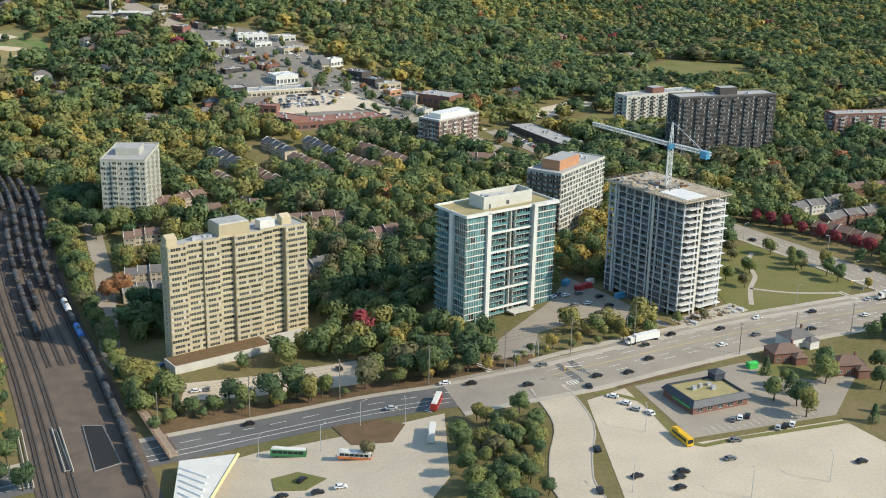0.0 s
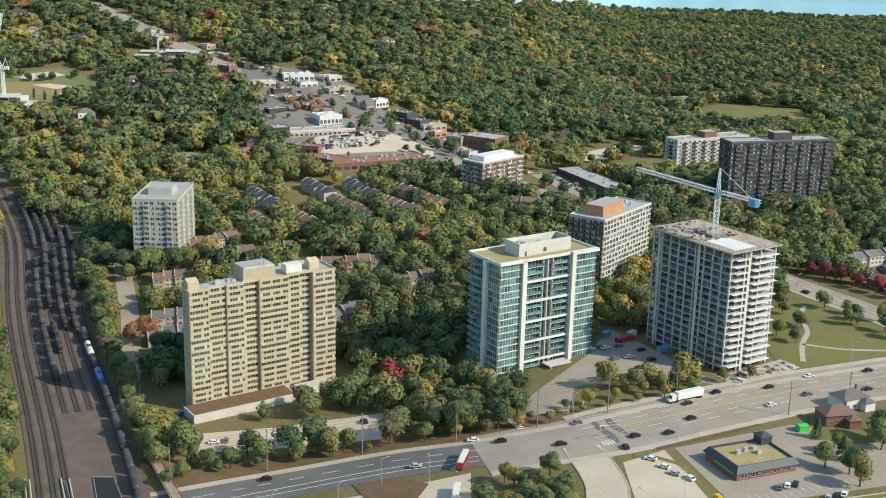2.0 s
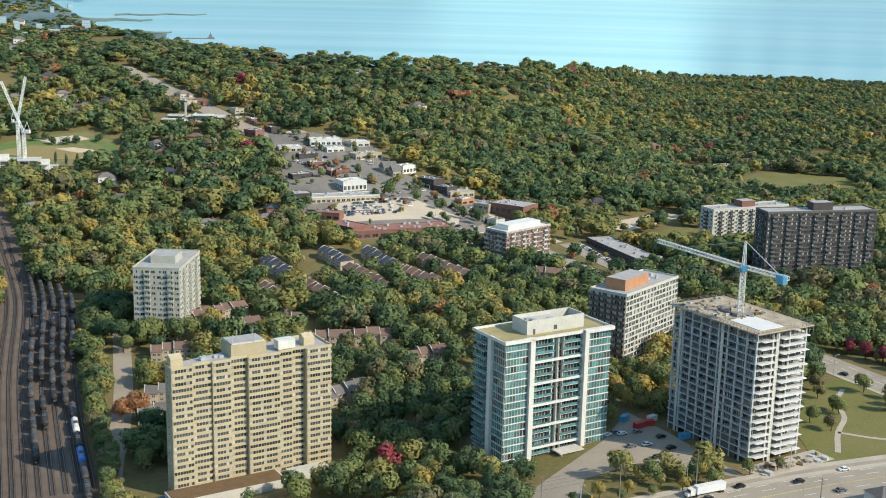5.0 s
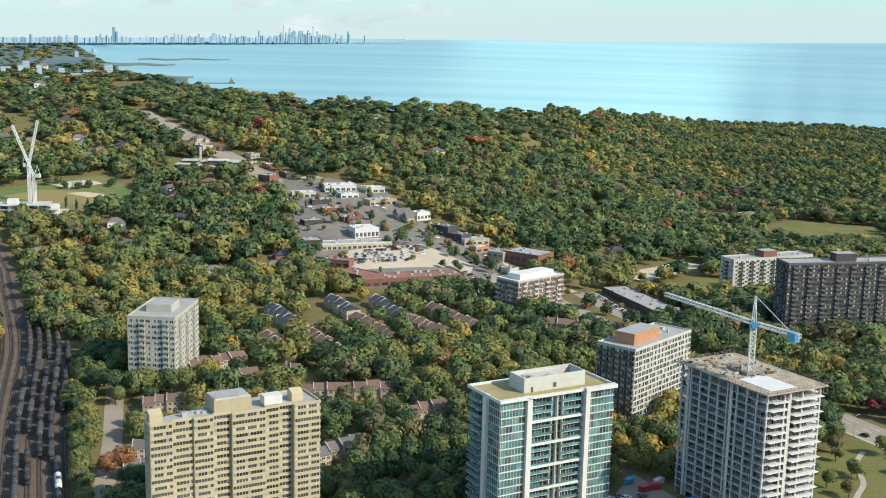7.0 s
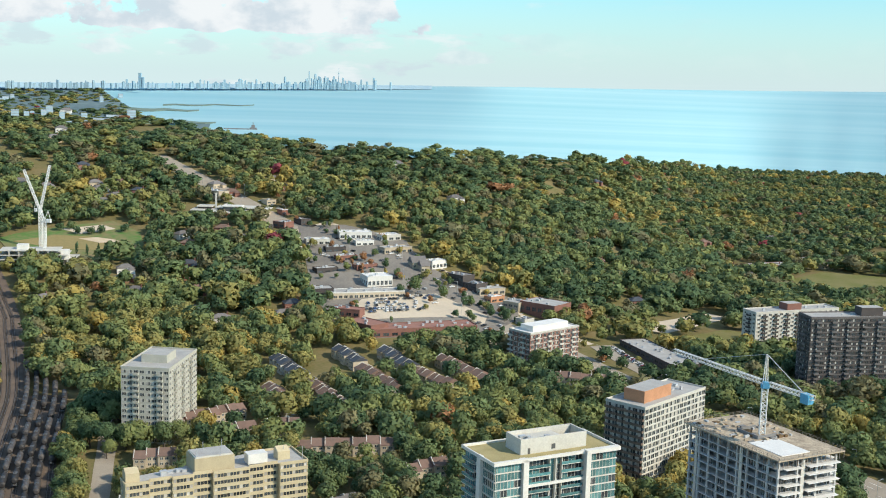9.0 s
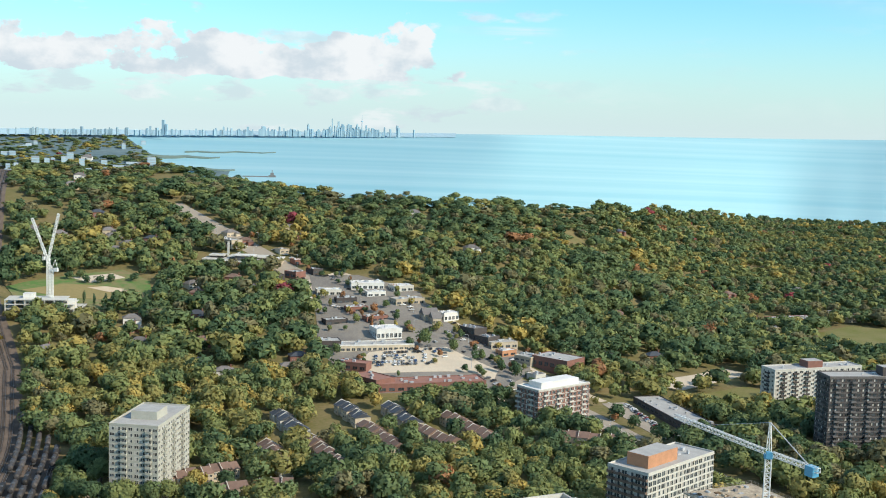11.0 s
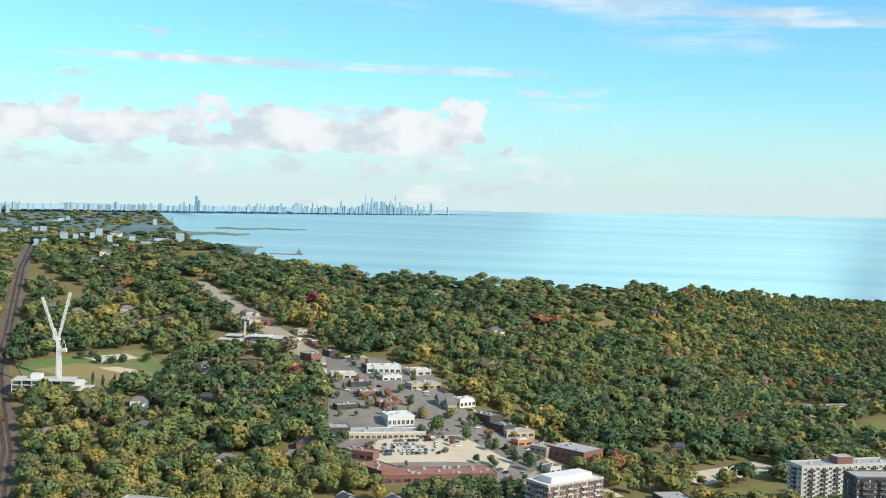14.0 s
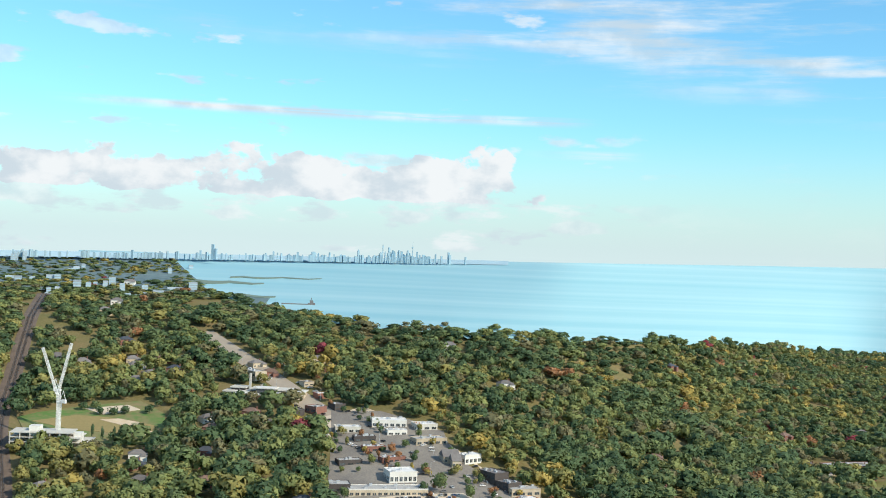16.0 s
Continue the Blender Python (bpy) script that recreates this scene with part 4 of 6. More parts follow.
def tower_under_construction():
    m = place(106, 503, 36.5) @ Matrix.Diagonal((1, 0.93, 1, 1))
    root = thing("building_shell", m, "unfinished concrete apartment tower, bare floors, under construction", "construction site")
    clear_box(m, -3, 31, -5, 56)
    F, h, L, D = 18, 2.97, 27.5, 51.0
    H = F * h
    part("core", Kit().box(10, 20, 14, 40, 0, H).box(6, 24, 5, 5.3, 0, H).box(4, 4.3, 6, 50, 0, H), CONCD, root)
    for f in range(1, F + 1):
        z, s = f * h, f % 2
        part("floor_slab", Kit().box(-0.25, L, 0, D, z - 0.3, z), CONCG, root)
        if f < F:
            part("balcony", Kit().box(1.0 + 1.2 * s, 9.5, -1.9, 0, z - 0.24, z), ROOFW, root)
            part("balcony", Kit().box(12.5, 25.5 + 1.5 * s, -1.9 - 0.4 * s, 0, z - 0.24, z), ROOFW, root)
            part("balcony", Kit().box(L, L + 1.8, 3, 20, z - 0.24, z), ROOFW, root)
    col = Kit().box(-0.35, 0.35, -0.35, 0.35, 0, H).mesh("column", CONCG)
    for x, ys in ((0.45, (0.5, 6, 11.5, 17, 22.5, 28, 33.5, 39, 44.5, 50.4)), (9, (0.5,)), (L - 0.45, (0.5, 8, 16, 24, 32, 40, 46, 50.4)), (18, (0.5,))):
        for y in ys:
            put("column", col, root, pose(x, y, 0))
    wall = Kit().box(-0.14, 0.10, -2.3, 2.3, 0, H).mesh("shear_wall", OFFW)
    put("shear_wall", wall, root, pose(0.0, 20, 0) @ Matrix.Diagonal((1, 0.35, 1, 1)), label="pale concrete wall strip")
    put("shear_wall", wall, root, pose(0.0, 46, 0) @ Matrix.Diagonal((1, 0.3, 1, 1)))
    put("shear_wall", wall, root, pose(11, -0.25, 0, 0, 0, 90) @ Matrix.Diagonal((1, 0.35, 1, 1)))
    win = window_mesh(2.5, h - 0.55, GLASS, STEEL, 2)
    r = random.Random(9)
    for f in range(3, F - 1):
        for i in range(17):
            if r.random() < 0.4:
                put("window", win, root, pose(1.0, 2.2 + i * 3.0, f * h + 0.1, 0, 0, -90))
        for i in range(7):
            if r.random() < 0.6:
                put("window", win, root, pose(2.6 + i * 3.6, 1.2, f * h + 0.1))
    for y0, y1, z1 in ((8, 18, 3), (30, 40, 2.2), (46, 50.6, 3.4)):
        part("hoarding", Kit().box(0.2, 0.5, y0, y1, 0, z1 * h), FRAME, root, "black sheeting over the lower floors")
    part("formwork_deck", Kit().box(-1.6, L + 1.6, -1.8, D + 1.4, H + 0.3, H + 0.75), PLY, root, "plywood formwork deck, stained and cluttered")
    part("fresh_slab", Kit().box(3, 16, 2, 20, H + 0.75, H + 0.95), ROOFW, root, "pale freshly poured slab")
    k = Kit()
    for i in range(28):
        y = -1.6 + i * (D + 2.8) / 27
        k.box(-1.6, -1.5, y - 0.05, y + 0.05, H + 0.75, H + 1.9).box(L + 1.5, L + 1.6, y - 0.05, y + 0.05, H + 0.75, H + 1.9).box(-1.5, -1.3, y - 0.08, y + 0.08, H - 2, H + 0.3)
    for i in range(15):
        x = -1.4 + i * (L + 2.8) / 14
        k.box(x - 0.05, x + 0.05, -1.8, -1.7, H + 0.75, H + 1.9).box(x - 0.05, x + 0.05, D + 1.3, D + 1.4, H + 0.75, H + 1.9).box(x - 0.08, x + 0.08, -1.6, -1.4, H - 2, H + 0.3)
    for z in (1.3, 1.85):
        k.box(-1.58, -1.52, -1.7, D + 1.3, H + z, H + z + 0.06).box(L + 1.52, L + 1.58, -1.7, D + 1.3, H + z, H + z + 0.06).box(-1.5, L + 1.5, -1.78, -1.72, H + z, H + z + 0.06).box(-1.5, L + 1.5, D + 1.32, D + 1.38, H + z, H + z + 0.06)
    part("guard_rail", k, WOODP, root)
    for i in range(60):
        x, y, a, b = r.uniform(-1, L - 2), r.uniform(18, D - 2), r.uniform(0.4, 2.8), r.uniform(0.3, 2.2)
        part("board_stack", Kit().box(x, x + a, y, y + b, H + 0.752, H + 0.95 + r.uniform(0, 0.7)), (PLY, CONCD, STEEL, SOIL)[i % 4], root)
    part("core_wall", Kit().box(9, 9.4, 22, 34, H + 0.752, H + 2.0).box(9.4, 18, 22, 22.4, H + 0.752, H + 2.0).box(9.4, 18, 33.6, 34, H + 0.752, H + 2.0), CONCD, root)
    for x in (2, 14, 26):
        for y in (50, 12):
            part("leg", Kit().tube((x, y, H), (x, y, H + 0.3), 0.2), STEEL, root)
    return m, H


def lattice(k, a, b, w, n, mi=0, chord=0.14):
    """A square lattice beam from a to b."""
    a, b = Vector(a), Vector(b)
    d = (b - a).normalized()
    s = d.cross(Vector((0, 0, 1)) if abs(d.z) < 0.9 else Vector((1, 0, 0))).normalized() * w / 2
    t = d.cross(s).normalized() * w / 2
    cs = [s + t, s - t, -s - t, -s + t]
    for c in cs:
        k.beam(a + c, b + c, chord, mi)
    for i in range(n):
        p, q = a.lerp(b, i / n), a.lerp(b, (i + 1) / n)
        for j in range(4):
            c0, c1 = cs[j], cs[(j + 1) % 4]
            k.beam(p + c0, q + c1, chord * 0.6, mi)
            k.beam(q + c0, q + c1, chord * 0.6, mi)


def tower_crane(m, H):
    base = m @ Vector((14.5, 26.2, H + 0.75))
    root = thing("tower_crane", pose(*base, 0, 0, 0), "white lattice tower crane with blue counter-jib on the tower", "crane")
    k = Kit()
    lattice(k, (0, 0, -1), (0, 0, 17.5), 2.0, 11, chord=0.24)
    part("mast", k, CRANEW, root)
    part("slewing_ring", Kit().tube((0, 0, 17.5), (0, 0, 18.9), 1.6, sides=10), CRANEB, root)
    part("cab", Kit().box(-1.0, 1.0, -3.0, -1.2, 18.1, 20.3), CRANEB, root)
    jd = Vector((-0.62, 0.78, 0)).normalized()
    k = Kit()
    lattice(k, jd * 1.5 + Vector((0, 0, 19.5)), jd * 50 + Vector((0, 0, 20.5)), 1.5, 26, chord=0.2)
    part("jib", k, CRANEW, root)
    k = Kit()
    lattice(k, jd * -1.5 + Vector((0, 0, 19.5)), jd * -23 + Vector((0, 0, 19.5)), 1.5, 12, chord=0.2)
    part("counter_jib", k, CRANEW, root)
    part("counterweight", Kit().box(-1.8, 1.8, -1.4, 1.4, -3, 0.4), CRANEB, root, at=pose(*(jd * -20 + Vector((0, 0, 19.9))), 0, 0, 128))
    k = Kit()
    for s in (-0.9, 0.9):
        k.beam((s, 0, 18.9), (0.3 * s, 0, 30), 0.22)
        k.beam((0, s, 18.9), (0, 0.3 * s, 30), 0.22)
    for i in range(4):
        z, w = 20.5 + i * 2, 0.8 - i * 0.15
        k.beam((-w, 0, z), (0, w, z + 1), 0.1).beam((w, 0, z), (0, -w, z + 1), 0.1)
    part("apex", k, CRANEW, root)
    part("tie", Kit().tube((0, 0, 30), jd * 33 + Vector((0, 0, 21)), 0.09).tube((0, 0, 30), jd * -18 + Vector((0, 0, 20.3)), 0.12).tube((0.3, 0.3, 29.8), jd * -18 + Vector((0.2, 0.6, 20.3)), 0.1), STEEL, root)


def block(m, label, L, D, F, h, wall, band=None, glass=GLASS, bay=3.4, roof=ROOFG, win=(2.2, 1.5), sides="FL", pent=None, balcony=None, every=3, ends=None, group="", name="apartment_block", trim=OFFW):
    """A flat-roofed apartment block with its windows, floor bands and balconies."""
    root = thing(name, m, label, "apartment building", group)
    clear_box(m, -1, L + 1, -1, D + 1)
    H = F * h
    part("wall", Kit().box(0, L, 0, D, -1.5, H + 0.3), wall, root)
    part("roof", Kit().box(0.4, L - 0.4, 0.4, D - 0.4, H + 0.302, H + 0.42), roof, root)
    parapet(root, -0.1, L + 0.1, -0.1, D + 0.1, H + 0.3, 0.8, band or wall)
    meshes = [window_mesh(win[0], win[1], glass, trim, 2, b) for b in (0, 2)]
    r = random.Random(int(L * 7 + D))
    if band:
        for f in range(F + 1):
            part("floor_band", Kit().box(-0.22, L + 0.22, -0.22, D + 0.22, f * h - 0.22, f * h + 0.12), band, root)
    bal = Kit().box(-bay / 2 + 0.1, bay / 2 - 0.1, -1.3, 0.05, -0.1, 0.1).box(-bay / 2 + 0.1, bay / 2 - 0.1, -1.3, -1.22, 0.1, 1.05).box(-bay / 2 + 0.1, -bay / 2 + 0.18, -1.22, 0.05, 0.1, 1.05).box(bay / 2 - 0.18, bay / 2 - 0.1, -1.22, 0.05, 0.1, 1.05).mesh("balcony", balcony) if balcony else None
    for side, n, at in (("F", L, lambda s: pose(s, -0.03, 0)), ("L", D, lambda s: pose(-0.03, s, 0, 0, 0, -90)), ("R", D, lambda s: pose(L + 0.03, s, 0, 0, 0, 90))):
        if side not in sides:
            continue
        c = max(1, int(n / bay))
        for i in range(c):
            s = (i + 0.5) * n / c
            for f in range(F):
                put("window", r.choice(meshes), root, at(s) @ pose(0, 0, f * h + (h - win[1]) * 0.55))
                if bal and (i % every == every // 2) and side in (ends or sides):
                    put("balcony", bal, root, at(s) @ pose(0, 0, f * h + 0.15))
    if pent:
        x0, x1, y0, y1, ph, pm = pent
        roof_box(root, x0, x1, y0, y1, H + 0.42, ph, pm, roof)
    vents(root, L * 0.1, L * 0.9, D * 0.3, D * 0.8, H + 0.42, 4, int(L))
    return root


BROWNB = mat("brown_brick_bay", (0.19, 0.135, 0.10), 0.9, other=(0.15, 0.105, 0.08), scale=0.3)
SLABBAND = mat("weathered_slab_edge", (0.17, 0.155, 0.15), 0.9, other=(0.12, 0.11, 0.105), scale=0.3)
beige_tower()
glass_tower()
SITE, SITE_H = tower_under_construction()
tower_crane(SITE, SITE_H)
block(place(63, 621, 57), "white concrete apartment tower with brown bays and orange brick penthouse", 53, 21, 13, 2.75, OFFW, OFFW, bay=3.3, win=(2.6, 2.05), pent=(7, 30, 5, 16, 5.5, BRICKO), balcony=BROWNB, every=1, ends="L", roof=ROOFG, glass=GLASS)
block(place(-189, 632, 3), "pale grey thirteen-storey apartment tower above the trees", 24.3, 43, 13, 2.85, GREYP, None, bay=3.0, win=(2.1, 1.5), pent=(6, 19, 12, 26, 4, GREYP), roof=ROOFG, balcony=GREYP, every=4, sides="FR")
block(place(161.5, 814, 19), "long dark brick apartment slab with thin grey floor bands", 78, 16, 16, 2.85, BRICKD, SLABBAND, bay=3.25, win=(2.2, 1.5), pent=(34, 48, 4, 12, 5, BRICKD), balcony=SLABBAND, every=3, trim=FRAME)
block(place(141, 917, 31), "grey concrete apartment block with brick balcony bays", 70, 15, 10, 2.85, OFFW, None, bay=4.4, win=(2.6, 1.5), pent=(28, 40, 3, 12, 4.5, BRICKR), balcony=BRICKD, every=2, roof=ROOFG)
block(place(-4.5, 818, 50), "seven-storey red brick and cream condominium with set-back roof", 44, 19, 7, 3.2, BRICKR, OFFW, bay=3.6, win=(2.3, 1.8), pent=(6, 38, 4, 15, 3.4, WHITE), balcony=OFFW, every=3, roof=ROOFW)
block(place(302, 908, 14), "red brick apartment block with balconies", 60, 16, 7, 2.85, BRICKR, None, bay=4.0, win=(2.4, 1.4), balcony=CONCG, every=3)


# ---- low buildings ----
def lowrise(x, y, turn, L, D, H, wall, roof, label, name="shop_building", cat="shop", bays=0, band=None, group="low commercial buildings", units=3, seed=1):
    """A flat-roofed low building with a parapet, shop windows along its front and plant on the roof."""
    m = place(x, y, turn)
    root = thing(name, m, label, cat, group)
    H = H * 0.82
    clear_box(m, 0, L, 0, D, 2)
    part("wall", Kit().box(0, L, 0, D, -3, H), wall, root)
    part("roof", Kit().box(0.3, L - 0.3, 0.3, D - 0.3, H + 0.002, H + 0.1), roof, root)
    parapet(root, -0.08, L + 0.08, -0.08, D + 0.08, H - 0.3, 0.8, band or wall, 0.3)
    if bays:
        w = L / bays
        me = window_mesh(w * 0.66, H * 0.4, GLASS, wall, 2)
        for i in range(bays):
            put("window", me, root, pose((i + 0.5) * w, -0.03, H * 0.2))
        me2, n2 = window_mesh(D / max(1, int(D / 4)) * 0.6, H * 0.35, GLASS, wall, 2), max(1, int(D / 4))
        for i in range(n2):
            put("window", me2, root, pose(-0.03, (i + 0.5) * D / n2, H * 0.25, 0, 0, -90))
    vents(root, 1.5, L - 1.5, 1.5, D - 1.5, H + 0.1, units, seed)
    return root


def edge(a, b):
    return (Vector(b) - Vector(a)).length, math.degrees(math.atan2(b[1] - a[1], b[0] - a[0]))


def shops(a, b, D, H, wall, roof, label, **kw):
    L, t = edge(a, b)
    return lowrise(*a, t, L, D, H, wall, roof, label, **kw)


REDROOF = mat("roof_red_brown", (0.32, 0.155, 0.115), 0.9, other=(0.25, 0.125, 0.095), scale=0.15)
shops((-111, 850), (-46, 884), 19, 6.5, BRICKR, REDROOF, "long red-roofed brick shopping plaza wing", bays=12, units=14, seed=3)
shops((-133, 865), (-112.5, 850.5), 16, 6.5, BRICKR, REDROOF, "red brick corner wing of the plaza", bays=4, units=4)
shops((-149, 887), (-128, 884), 10, 6.5, BRICKR, REDROOF, "low red-roofed plaza wing", bays=4, units=3)
shops((-156, 919.5), (-107.5, 943), 15, 6, TAN, ROOFG, "long tan two-storey strip of shops", bays=14, units=9, seed=5, band=WHITE)
shops((-171, 919), (-157, 926), 14, 8, BRICKD, ROOFG, "brown brick block at the end of the shops", bays=3)
shops((-137.7, 952), (-121, 962.5), 17, 9.5, WHITE, ROOFW, "white commercial block with brown panelled front", bays=6)
shops((50, 909), (84, 841), 19, 4.5, BRICKD, ROOFG, "long low dark-roofed strip mall", bays=12, units=14, seed=11)
shops((-99.5, 1015), (-90, 1027), 10, 8, WHITE, ROOFW, "bright white painted shop building", bays=4)
for i, (a, b, D, H, w, rf, lb) in enumerate((
    ((-186.5, 1060.5), (-161, 1070.5), 15, 7, WHITE, ROOFW, "large white-roofed store"), ((-169, 1046), (-155.5, 1054), 9, 5, WHITE, ROOFW, "low white-roofed store annexe"),
    ((-151.5, 1065), (-137, 1075.5), 13, 6, OFFW, ROOFW, "white-roofed store"), ((-142, 1033), (-122.5, 1050), 12, 6, TAN, ROOFG, "grey-roofed pale shop"), ((-209, 1038), (-191, 1047), 10, 6, OFFW, ROOFW, "pale flat-roofed shop"),
    ((-188.5, 1024), (-174, 1032.5), 8, 5, BRICKD, ROOFS, "dark blue-grey shop"), ((-174.5, 1005), (-160.5, 1015.5), 7, 5, BRICKR, ROOFG, "dark red brick shop"), ((-182, 972), (-168, 983), 9, 5, BRICKD, ROOFG, "small dark shop"),
    ((-154, 987), (-141, 1001), 7, 5, BRICKR, ROOFG, "small brick shop"), ((-86, 998), (-71, 987), 13, 6, BRICKD, ROOFS, "dark-roofed row of shops"), ((-70.5, 986.5), (-59.5, 979), 13, 5, BRICKD, ROOFS, "dark-roofed row of shops"),
    ((-56, 974), (-38, 986), 12, 6, TAN, ROOFG, "long grey-roofed shop"), ((-37, 960), (-24.5, 953), 15, 5, TAN, ROOFG, "low grey-roofed shop"), ((-24, 957), (2.5, 942), 22, 9, BRICKR, ROOFG, "red brick two-storey shop terrace with cluttered roof"),
    ((-46, 962), (-37, 972), 8, 5, BRICKO, ROOFW, "low orange-fronted shop"), ((-250, 1078), (-238, 1072), 12, 6, BRICKR, ROOFG, "small red-fronted shop"),
    ((-345, 1150), (-318, 1132), 12, 6, TAN, ROOFG, "row of grey-roofed shops"), ((178, 1318), (222, 1346), 20, 7, BRICKR, ROOFG, "flat-roofed red brick school"), ((200, 1290), (214, 1296), 14, 7, BRICKR, ROOFW, "brick school wing"))):
    shops(a, b, D, H, w, rf, lb + " beside the main street", bays=max(2, int(edge(a, b)[0] / 4.5)), units=5, seed=i)

# gabled shops beside the white building
for x, y, L, D, t in ((-114, 1008, 12, 12, 30), (-106, 1003, 7, 10, 30)):
    m = place(x, y, t)
    root = thing("shop_house", m, "gabled shop house with a steep grey roof beside the main street", "shop", "gabled shops")
    clear_box(m, 0, L, 0, D, 2)
    part("wall", Kit().box(0, L, 0, D, -2, 5), TAN, root)
    part("roof", Kit().gable(0, L, 0, D, 5, 9.5), ROOFS, root)
    for i in range(3):
        put("window", window_mesh(1.6, 1.8, GLASS, OFFW, 2), root, pose((i + 0.5) * L / 3, -0.03, 1.2))


def civic_centre():
    """A long building of flat white decks stepped over dark glass, with a slim chimney."""
    m = place(-329, 1086, 8)
    root = thing("civic_building", m, "long low civic building of stepped white flat roofs over dark glass", "public building")
    clear_box(m, -2, 68, -4, 30)
    for i, (x0, x1, y0, y1, z) in enumerate(((0, 24, 6, 22, 4.2), (12, 40, 0, 18, 3.4), (22, 58, 10, 28, 6.6), (36, 66, 2, 20, 4.4), (50, 68, -3, 12, 3.2), (28, 46, 4, 16, 8.4), (4, 18, 14, 28, 6.8), (56, 70, 10, 24, 6.2))):
        part("wall", Kit().box(x0 + 1, x1 - 1, y0 + 1, y1 - 1, -2, z), (BRICKD, TAN, FRAME)[i % 3], root)
        part("roof", Kit().box(x0, x1, y0, y1, z + 0.002 + i * 0.004, z + 0.9 + i * 0.004), (OFFW, WHITE)[i % 2], root, "white overhanging flat roof")
    part("chimney", Kit().box(19, 20.6, 20, 21.6, 0, 19), OFFW, root, "slim pale chimney shaft")


civic_centre()
for x, y, r in ((-100, 838, 9), (-84, 846, 9), (-68, 854, 9), (-52, 862, 9), (-38, 870, 8), (-114, 833, 6)):
    CLEAR.append((x, y, r))
ZONE = [(-178, 938), (-150, 884), (-136, 866), (-112, 849), (-39, 884), (-22, 936), (-30, 985), (-60, 995), (-93, 1012), (-112, 1030), (-132, 1075), (-192, 1100), (-231, 1088), (-212, 1038), (-190, 975)]
patch("pavement", ZONE, mat("asphalt_grey", (0.26, 0.235, 0.20), 0.9, other=(0.17, 0.155, 0.14), scale=0.05, fine=16, spec=0.2), 0.25, "pale asphalt of the shopping streets and car parks", "car park")
patch("pavement", [(-124, 884), (-62, 916), (-44, 906), (-44.5, 929), (-87, 959), (-136, 925), (-139, 900)], ASPHL, 0.45, "shopping plaza car park", "car park")
rs = random.Random(17)
for i in range(22):
    p, a = along(LAKESHORE, 716 + i * 17, (26, -22)[i % 2] + rs.uniform(-3, 5))
    if not inside(p.x, p.y, ZONE) and all((p.x - c[0]) ** 2 + (p.y - c[1]) ** 2 > 130 for c in CLEAR if c[2] == 4):
        lowrise(p.x, p.y, a + (0 if i % 2 else 180), rs.uniform(9, 15), rs.uniform(8, 12), rs.uniform(4, 7), rs.choice((TAN, BRICKR, OFFW, BRICKD, WHITE)), rs.choice((ROOFG, ROOFW, ROOFS, ROOFG)), "small flat-roofed shop on the main street", bays=3, units=2, seed=i)
for i in range(70):
    p, a = along(LAKESHORE, 705 + i * 5.6, rs.choice((14, -14, 17, -17, 31, -31)))
    car(p.x, p.y, a + 90, rs.choice((0, 1, 2, 3, 3, 1, 2, 0)), "beside the main street", 0.4)

# restaurant on the car park
m = place(94, 401, 25)
root = thing("restaurant", m, "single-storey brick restaurant with dark mansard roof band and small turret", "restaurant")
part("wall", Kit().box(0, 25, 0, 19, 0, 3.2), BRICKR, root)
k = Kit()
k.add([(-0.9, -0.9, 3.0), (25.9, -0.9, 3.0), (25.9, 19.9, 3.0), (-0.9, 19.9, 3.0), (0.8, 0.8, 5.2), (24.2, 0.8, 5.2), (24.2, 18.2, 5.2), (0.8, 18.2, 5.2), (1.2, 1.2, 5.2), (23.8, 1.2, 5.2), (23.8, 17.8, 5.2), (1.2, 17.8, 5.2), (1.2, 1.2, 4.3), (23.8, 1.2, 4.3), (23.8, 17.8, 4.3), (1.2, 17.8, 4.3)],
      [(0, 1, 5, 4), (1, 2, 6, 5), (2, 3, 7, 6), (3, 0, 4, 7), (4, 5, 9, 8), (5, 6, 10, 9), (6, 7, 11, 10), (7, 4, 8, 11), (8, 9, 13, 12), (9, 10, 14, 13), (10, 11, 15, 14), (11, 8, 12, 15), (3, 2, 1, 0)])
part("mansard", k, ROOFD, root)
part("roof", Kit().box(1.2, 23.8, 1.2, 17.8, 4.3, 4.4), GRAVEL, root)
part("turret", Kit().box(20, 24.6, 14, 18.6, 3.2, 7.4).hip(20, 24.6, 14, 18.6, 7.4, 8.8, 0), ROOFD, root)
vents(root, 8, 18, 5, 14, 4.4, 4, 6)
part("fascia", Kit().box(-0.97, -0.92, 1, 12, 2.4, 3.0), LIME, root, "green fascia strip")
for i in range(5):
    put("window", window_mesh(2.6, 1.6, GLASS, OFFW, 2), root, pose(3 + i * 4.6, -0.03, 0.9))
clear_box(m, 0, 25, 0, 19)
tagged(part("refuse_bin", Kit().box(-2, 2, -1.5, 1.5, 0, 2.2).gable(-2, 2, -1.5, 1.5, 2.2, 2.7, 0, 0.1), LIME, None, at=place(127, 447, 20, 0.15)), "bright green steel refuse bin on the lawn", "bin")
patch("lawn", [(127, 440), (150, 436), (158, 446), (136, 458)], LAWN, 0.2, "lawn beside the restaurant", "lawn", clear=False)
strip("lawn", [(60, 418), (76, 413), (88, 378), (108, 383), (150, 398)], -1.2, 1.2, LAWN, 0.2, label="grass strip between the car parks", category="lawn", clear=False)
strip("lawn", [(70, 424), (90, 436), (112, 450)], 0, 5, SOIL, 0.25, label="planted bank beside the road", category="planting", clear=False)


